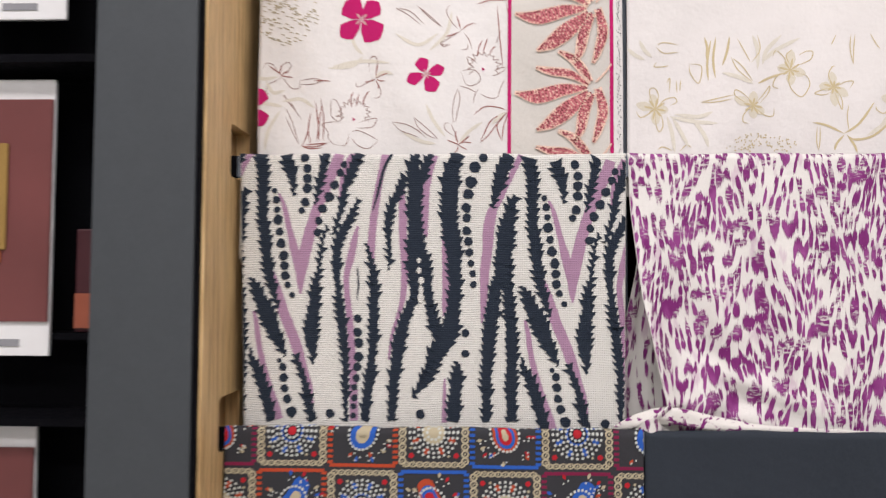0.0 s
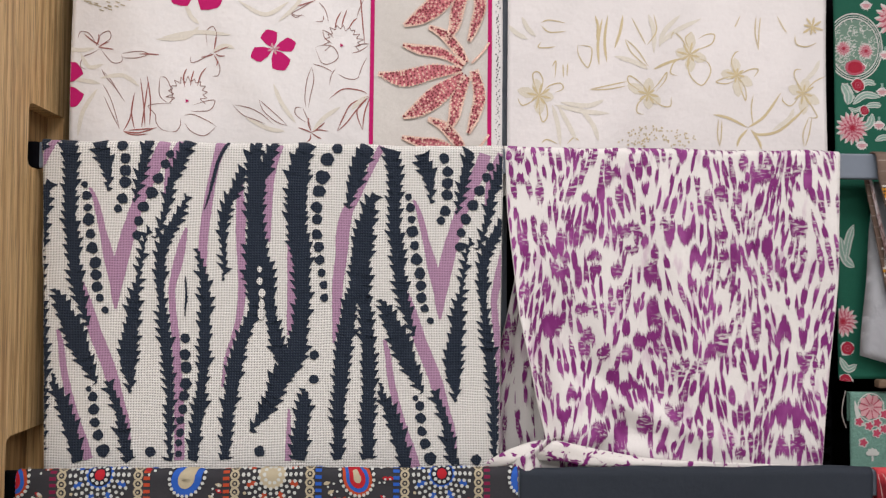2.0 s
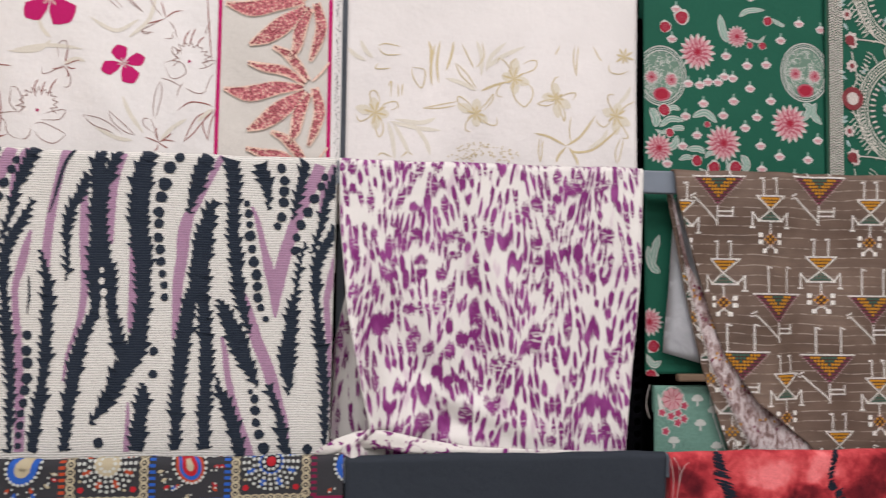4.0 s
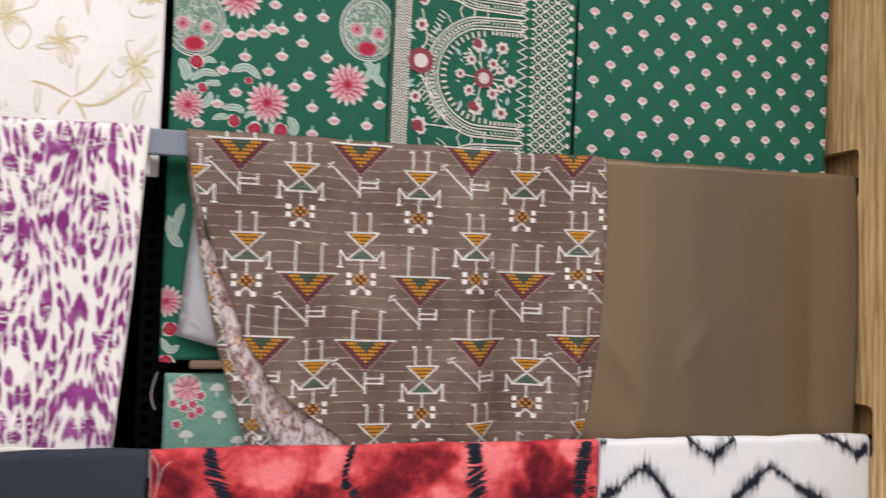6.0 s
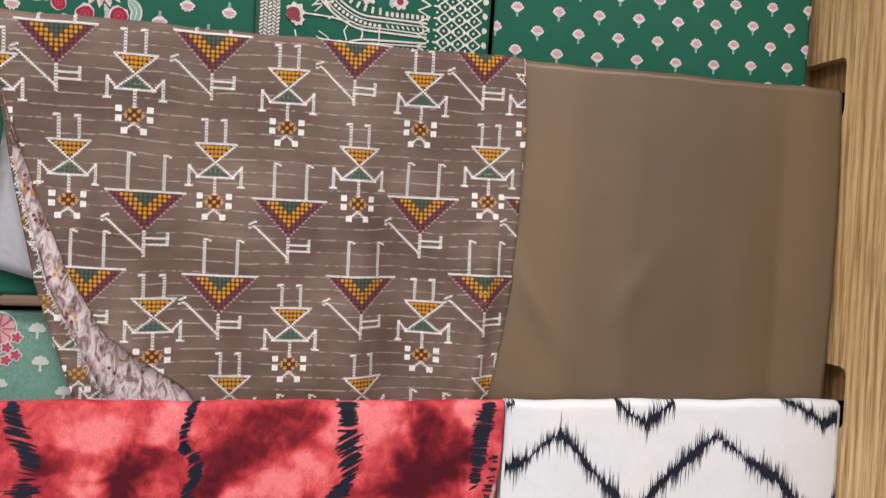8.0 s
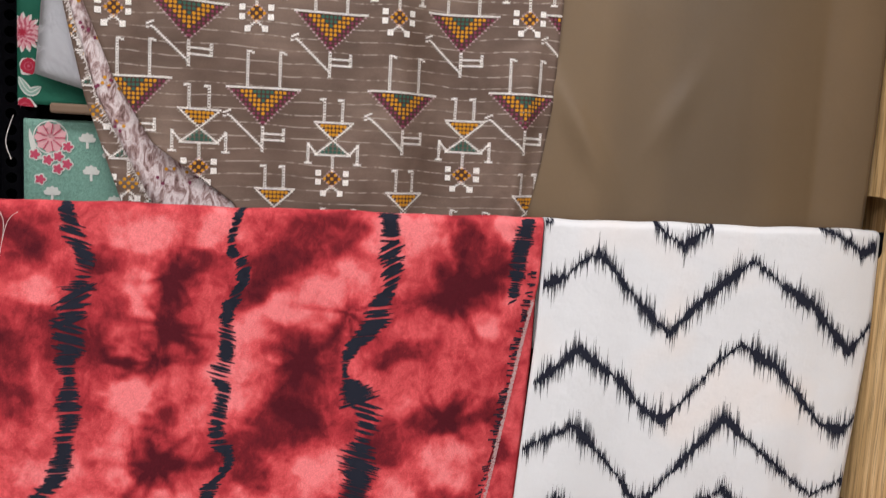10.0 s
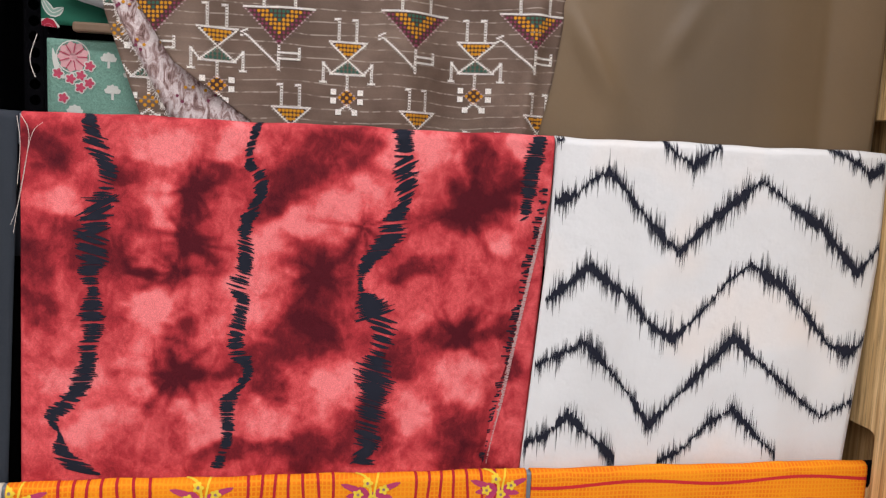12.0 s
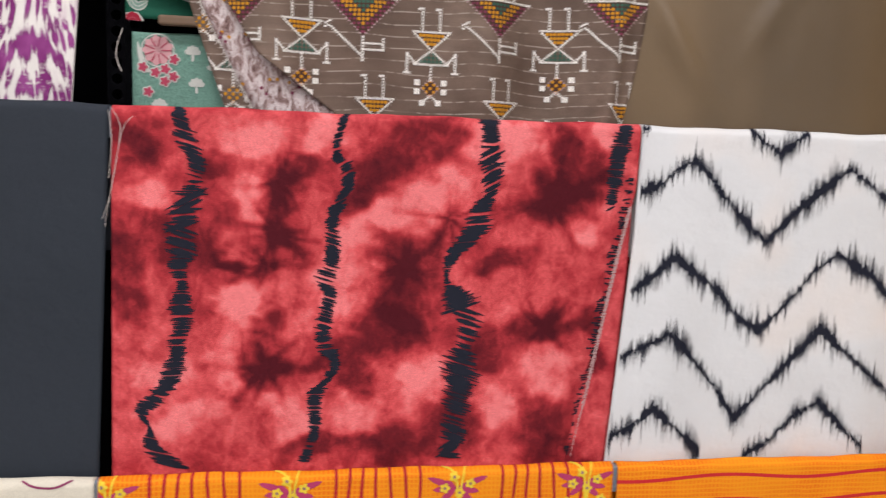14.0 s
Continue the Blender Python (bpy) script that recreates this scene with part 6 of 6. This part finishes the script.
def paisley_square(x, s, alt):
    bars = (maroon, orange, blue)[alt % 3]
    w = PITCH - 0.006
    for q in (-1, 1):
        bars.extend(bar(x - w / 2, s + q * w / 2, x + w / 2, s + q * w / 2, 0.0035))
        for k in range(12):
            bars.extend(bar(x + q * w / 2, s - w / 2 + w * k / 12 + 0.001, x + q * w / 2, s - w / 2 + w * (k + 0.7) / 12, 0.0055))
    c1, c2, c3 = ((orange, blue, red_p), (blue, maroon, tan_p))[alt % 2]
    t = 25 if alt % 2 else -20
    drop = lambda k: moved([[(0.010 * k * math.cos(a), 0.013 * k * math.sin(a) - (0.012 * k if 3.9 < a < 5.5 else 0)) for a in [2 * math.pi * j / 22 for j in range(22)]]], x, s + 0.003, 1.0, t)
    c1.extend(drop(1.25)), c2.extend(drop(0.98)), c3.extend(drop(0.68)), tan_p.extend(drop(0.32))
    for j in range(24):
        a = 2 * math.pi * j / 24
        q = moved([[(0.0145 * math.cos(a), 0.0185 * math.sin(a) - 0.002)]], x, s + 0.002, 1.0, t)[0][0]
        dotw.extend(disc(*q, 0.0016, 6))
    for j in range(16):
        a, b = r3.uniform(0, 6.3), r3.uniform(0.021, 0.031)
        px, ps = x + b * math.cos(a), s + b * math.sin(a)
        (orange, red_p, blue, tan_p)[j % 4].extend(petal(px, ps, math.degrees(a), 0.006, 0.0036))
        dotw.extend(disc(px + 0.003, ps + 0.001, 0.0011, 6))
        dotw.extend(disc(px - 0.002, ps + 0.004, 0.0011, 6))


for row in range(4):
    for col in range(7):
        x, s = -0.0065 + col * PITCH, 0.0085 + row * PITCH
        if s - PITCH / 2 > 0.15:
            continue
        for lst in (chain, dotw, maroon, orange, blue, red_p, tan_p, dark_p, pink_p):
            lst.clear()
        if (row + col) % 2 == 1:
            mandala(x, s, (col // 2 + row) % 2)
        else:
            paisley_square(x, s, col // 2 + row)
        motif(paisley, "mandala_square" if (row + col) % 2 else "paisley_square", [(list(chain), SAND, 0.0004), (list(maroon), MAROONINK, 0.0004), (list(orange), RUST, 0.0005), (list(blue), ROYAL, 0.0007), (list(dark_p), BLACKINK, 0.0008), (list(pink_p), HOTPINK, 0.0010), (list(red_p), SCARLET, 0.0011), (list(tan_p), SAND, 0.0012), (list(dotw), CHALK, 0.0014)], "printed square of colourful shapes and white dots")
# ---- marigold cottons ----
BERRY = ink("berry ink", (0.46, 0.05, 0.14))
for x0 in (0.785, 0.934, 1.076):
    for k in range(7):
        x = x0 + k * 0.0118
        prints(marigold, "red_stripe", stroke([(x + 0.0014 * math.sin(j * 1.3 + k), j * 0.02 - 0.012) for j in range(9)], 0.0024, 4), SCARLET, "wavy red stripe", 0.0004)
for cx in (0.752, 0.897, 1.037, 1.150):
    pinkl, stalks, eyes = [], [], []
    for a, ln in ((200, 26), (175, 20), (-20, 28), (10, 20), (140, 16), (40, 18), (-150, 12)):
        pinkl += petal(cx, 0.02, a, ln / 1000, 0.006)
    for dx, ds in ((-0.010, 0.008), (0.003, 0.012), (0.012, 0.004), (-0.002, -0.002), (-0.016, 0.024), (0.016, 0.022)):
        for k in range(5):
            stalks += petal(cx + dx, 0.012 + ds, k * 72, 0.0048, 0.0036)
        eyes += disc(cx + dx, 0.012 + ds, 0.0014, 6)
    stalks += stroke([(cx - 0.012, 0.0), (cx, 0.012), (cx + 0.002, 0.06)], 0.0022) + stroke([(cx + 0.008, 0.0), (cx + 0.004, 0.02), (cx + 0.003, 0.06)], 0.0018)
    motif(marigold, "flower_sprig", [(pinkl, BERRY, 0.0005), (stalks, LEMON, 0.0008), (eyes, UMBER, 0.0011)], "berry pink leaves with lemon flowers")
prints(cream, "berry_scroll", stroke([(0.69, 0.004), (0.70, 0.009), (0.715, 0.010), (0.728, 0.004)], 0.0016), ink("plum ink", (0.25, 0.05, 0.12)), "plum scroll line")

# ---- turned edges and under-layers ----
def under(h, name, mat, label, left, right, y, drop, start=0.02, fold=None):
    """A lower layer of a cloth, seen where its edge is swept aside."""
    lay = Hung(left, right, h.top - start, y, drop, fold or h.fold, 0.004, 0.0015)
    ob = lay.build(name, mat, "", 0.0008, dye=dye_strength if mat is M_RED else None)
    for key in ("category", "group"):
        if key in ob:
            del ob[key]
    ob.parent = h.ob
    ob["label"] = label
    return lay


MAG_UNDER = under(magenta, "under_layer", M_MAGENTA, "shaded under-layer of the magenta cloth", line((0, 0.447), (0.11, 0.434), (0.17, 0.421), (0.29, 0.419)), line((0, 0.45), (0.3, 0.50)), Y_2 + 0.0135, 0.29, 0.02, lambda x, s: -0.014 * np.clip((s - 0.03) / 0.15, 0, 1) + 0.004 * np.sin(x * 260 + s * 20))
under(red, "under_layer", M_RED, "under-layer beyond the folded red edge", line((0, 1.15), (0.3, 1.12)), line((0, 1.188), (0.1, 1.1865), (0.2, 1.181), (0.3, 1.1745)), Y_3 + 0.0045, 0.30, 0.03, waves(22, 0.001))
edge = []
for k in range(300):
    s = 0.075 + 0.225 * k / 300
    x = float(red.right(s))
    w = 0.0022 + 0.0022 * r3.random()
    edge += bar(x - w, s, x - 0.0002, s + r3.uniform(-0.0008, 0.0008), 0.0008)
prints(red, "frayed_edge", edge, ink("frayed pale yarn", (0.50, 0.32, 0.32)), "pale frayed yarn along the fold", 0.0016, clip=False, kind="stuff")
edge2 = []
for k in range(120):
    s = 0.05 + 0.25 * k / 120
    x = float(red.right(s))
    if r3.random() < 0.7:
        edge2 += bar(x - 0.006 - 0.006 * r3.random(), s, x - 0.003, s + r3.uniform(-0.0015, 0.0015), 0.0014)
prints(red, "edge_ticking", edge2, BLACKINK, "black ticks beside the fold", 0.0006, kind="stuff")


def brown_reverse():
    n = Nodes("pale reverse of brown cotton")
    f = n.noise(130, 5, n.scaled(1, 1, 0.5), 0.72, 1.2)
    col = n.ramp(f, (0.36, (0.13, 0.07, 0.06)), (0.46, (0.40, 0.28, 0.27)), (0.56, (0.74, 0.66, 0.66)))
    return cloth_finish(n, col, pitch=0.0011, relief=0.4, gaps=0.2, rough=0.6, crease=0.5)


for lay, seed in ((MAG_UNDER, 78),):
    prints(lay, "blot_print", [q for b in ikat_print(lay, 0.415, 0.50, 0.29, seed) for q in b], IKAT, "", 0.0004, kind="stuff").parent = magenta.ob


def hem_print():
    n = Nodes("bunched magenta print")
    f = n.noise(110, 2.5, n.scaled(0.8, 0.8, 1.0), 0.55, 0.8)
    col = n.mix(n.step(f, 0.55, 0.60), (0.76, 0.73, 0.69), (0.21, 0.025, 0.17))
    return cloth_finish(n, col, pitch=0.0009, relief=0.25, rough=0.7, gaps=0.06, crease=0.6)


def rolled_hem():
    """The bunched lower corner of the magenta cloth, a soft twisted roll."""
    path = smooth_path([(0.405, -0.006, 1.207, 0.002), (0.422, -0.012, 1.213, 0.006), (0.444, -0.015, 1.220, 0.008), (0.468, -0.016, 1.222, 0.009), (0.500, -0.013, 1.214, 0.008), (0.545, -0.009, 1.208, 0.006), (0.605, -0.006, 1.205, 0.004), (0.68, -0.003, 1.203, 0.002)], 8)
    bm = bmesh.new()
    prev = None
    for i, (x, y, z, r) in enumerate(path):
        ringv = []
        for k in range(14):
            a = 2 * math.pi * k / 14
            wob = 1 + 0.16 * math.sin(3 * a + i * 0.28) + 0.10 * math.sin(5 * a - i * 0.19)
            ringv.append(bm.verts.new((x, y + 0.55 * r * wob * math.cos(a), z + r * wob * math.sin(a))))
        if prev:
            for k in range(14):
                bm.faces.new((prev[k], prev[(k + 1) % 14], ringv[(k + 1) % 14], ringv[k])).smooth = True
        prev = ringv
    bmesh.ops.recalc_face_normals(bm, faces=bm.faces)
    part("rolled_hem", bm, hem_print(), magenta.ob, "bunched and twisted hem of the magenta cloth")


rolled_hem()
turned = Hung(line((0, 0.7745), (0.12, 0.799), (0.2, 0.822), (0.26, 0.852), (0.30, 0.874)), line((0, 0.777), (0.09, 0.797), (0.142, 0.825), (0.20, 0.860), (0.24, 0.905), (0.285, 0.965), (0.34, 0.99)), T2 - 0.012, Y_2 + 0.0115, 0.30, waves(23, 0.0022, lo=60, hi=160, slope=0.6), 0.004, 0.002)
turned_ob = turned.build("turned_edge", brown_reverse(), "", 0.0008)
del turned_ob["category"], turned_ob["group"]
turned_ob.parent = brown.ob
turned_ob["label"] = "pale reverse side of the turned edge"
fr = []
for k in range(160):
    s = 0.10 + 0.19 * k / 160
    for f, w in ((turned.left, -1), (turned.right, 1)):
        x = float(f(s))
        fr += bar(x, s, x + w * 0.0035 * r3.random(), s + 0.004 * r3.random(), 0.0006)
frob = prints(turned, "fringe", fr, PEARL, "loose pale fringe", 0.001, clip=False, kind="stuff")
frob.parent = brown.ob
under_brown = under(brown, "under_layer", M_BROWN, "printed layer below the turned edge", line((0, 0.772), (0.12, 0.794), (0.2, 0.812), (0.26, 0.832), (0.30, 0.846)), line((0, 0.777), (0.12, 0.806), (0.2, 0.835), (0.26, 0.868), (0.30, 0.892)), Y_2 + 0.0145, 0.30, 0.012, waves(25, 0.0015))
for x, s in ((0.802, 0.10), (0.822, 0.165), (0.846, 0.222), (0.868, 0.262)):
    for lst in (white_x, mus, win, fst, pink_x, dark_g):
        lst.clear()
    figure(x, s)
    motif(under_brown, "figure_motif", [(list(mus), MUSTARD, 0.0004), (list(fst), FOREST, 0.0004), (list(white_x), WHITEX, 0.0007)], "partly hidden cross-stitched figure").parent = under_brown.ob
# mustard and green scraps of print on the turned edge
scraps_m, scraps_w = [], []
for s in (0.12, 0.15, 0.19, 0.225, 0.26):
    x0, x1 = float(turned.left(s)), float(turned.right(s))
    for j in range(14):
        (scraps_m if j % 3 else scraps_w).extend(disc(x0 + (x1 - x0) * r3.random(), s + r3.uniform(-0.008, 0.008), 0.0015, 6))
for lst, mt, nm in ((scraps_m, WINE, "maroon_dots"), (scraps_w, MUSTARD, "mustard_dots")):
    o = prints(turned, nm, lst, mt, "", 0.0006, kind="stuff")
    o.parent = brown.ob

# teal flap of the green cloth, below its hem
M_TEAL = plain_cloth("pale teal slub cotton", (0.20, 0.38, 0.31), pitch=0.0013, gaps=0.4, relief=0.4)
flap = Hung(0.7635, line((0, 0.838), (0.1, 0.852)), 1.268, 0.026, 0.12, waves(24, 0.001), 0.03, 0.003)
flap_ob = flap.build("lower_flap", M_TEAL, "", 0.001)
del flap_ob["category"], flap_ob["group"]
flap_ob.parent = green_floral.ob
flap_ob["label"] = "pale teal flap with pink and white flowers"
tp, tw, tr = [], [], []
for k in range(9):
    tp += petal(0.784, 0.016, 100 + k * 40, 0.0125, 0.0085)
tw += ring(0.784, 0.016, 0.0130, 0.0009, 20)
for k in range(9):
    a = radians(120 + k * 40)
    tr += bar(0.784 + 0.003 * math.cos(a), 0.016 + 0.003 * math.sin(a), 0.784 + 0.0115 * math.cos(a), 0.016 + 0.0115 * math.sin(a), 0.0008)
for x, s in ((0.776, 0.050), (0.782, 0.034), (0.790, 0.031), (0.797, 0.023), (0.7965, 0.037), (0.7895, 0.041), (0.772, 0.030)):
    for k in range(5):
        tw += petal(x, s, k * 72, 0.0052, 0.005)
        tr += petal(x, s, k * 72, 0.0042, 0.003)
for x, s in ((0.812, 0.018), (0.815, 0.044), (0.785, 0.062), (0.833, 0.068), (0.83, 0.03)):
    for a in (-160, -125, -90, -55, -20):
        tw += petal(x, s, a, 0.007, 0.0045, 0.7)
    tw += bar(x, s, x, s + 0.006, 0.002)
tw += stroke([(0.768, 0.010), (0.772, 0.028), (0.778, 0.034)], 0.004, taper=True) + stroke([(0.775, 0.034), (0.787, 0.032), (0.797, 0.036)], 0.001) + stroke([(0.826, 0.008), (0.829, 0.03), (0.837, 0.055), (0.846, 0.08)], 0.0012)
for lst, mt, nm, lf in ((tp, BLUSH, "fan_print", 0.0004), (tw, CHALK, "flower_print", 0.0006), (tr, ink("raspberry ink", (0.45, 0.07, 0.12)), "star_print", 0.0009)):
    o = prints(flap, nm, lst, mt, "", lf, kind="stuff")
    o.parent = flap_ob

# clear packet tucked behind the brown cloth
def packet():
    th = thing("plastic_packet", "clear plastic packet of folded grey cloth tucked behind brown fabric", "packet")
    n = Nodes("milky plastic film")
    film = n.done(n.mix(n.noise(16, 3), (0.56, 0.57, 0.60), (0.68, 0.69, 0.72)), 0.22, n.bump(n.noise(26, 3, rough=0.6, warp=1.0), 0.5, 0.005), spec=0.5)
    bm = bmesh.new()
    nx, nz = 14, 22
    grid = []
    for j in range(nz + 1):
        v = j / nz
        rowv = []
        for i in range(nx + 1):
            u = i / nx
            x = (0.7725 + 0.016 * v) * (1 - u) + 0.90 * u
            z = (1.304 - 0.016 * min(1, u * 2.2)) * (1 - v) + 1.474 * v
            puff = 0.006 * math.sin(math.pi * min(1, u * 1.5)) ** 0.7 * math.sin(math.pi * v) ** 0.5
            rowv.append(bm.verts.new((x, 0.0235 - puff + 0.001 * math.sin(u * 19 + v * 11), z)))
        grid.append(rowv)
    for j in range(nz):
        for i in range(nx):
            bm.faces.new((grid[j][i], grid[j][i + 1], grid[j + 1][i + 1], grid[j + 1][i])).smooth = True
    bmesh.ops.solidify(bm, geom=bm.faces[:], thickness=0.0045)
    part("film_bag", bm, film, th)
    part("cardboard_strip", boxed(0.786, 0.90, 0.014, 0.024, 1.2735, 1.2815, 0.002), paint("kraft strip", (0.15, 0.10, 0.065), 0.7), th, "kraft brown strip under the bag")


packet()


def loose_thread(pts, w, parent):
    bm = bmesh.new()
    p = smooth_path(pts, 8)
    prev = None
    for q in p:
        ringv = [bm.verts.new((q[0] + w * math.cos(a), q[1] + w * math.sin(a) * 0.5, q[2] + w * math.sin(a) * 0.5)) for a in (0, 2.1, 4.2)]
        if prev:
            for k in range(3):
                bm.faces.new((prev[k], prev[(k + 1) % 3], ringv[(k + 1) % 3], ringv[k]))
        prev = ringv
    part("loose_thread", bm, PEARL, parent, "loose pale thread")


loose_thread([(0.760, Y_3 - 0.0075, 1.2035), (0.766, Y_3 - 0.0085, 1.19), (0.763, Y_3 - 0.008, 1.165), (0.757, Y_3 - 0.007, 1.135), (0.751, Y_3 - 0.006, 1.118)], 0.00028, red.ob)
loose_thread([(0.776, Y_3 - 0.0075, 1.198), (0.768, Y_3 - 0.0085, 1.188), (0.760, Y_3 - 0.008, 1.15), (0.753, Y_3 - 0.006, 1.112)], 0.00025, red.ob)
loose_thread([(0.757, Y_3 - 0.006, 1.202), (0.7595, Y_3 - 0.008, 1.18), (0.757, Y_3 - 0.008, 1.15)], 0.0003, red.ob)
loose_thread([(0.757, 0.022, 1.27), (0.752, 0.020, 1.25), (0.756, 0.020, 1.235)], 0.0004, flap_ob)
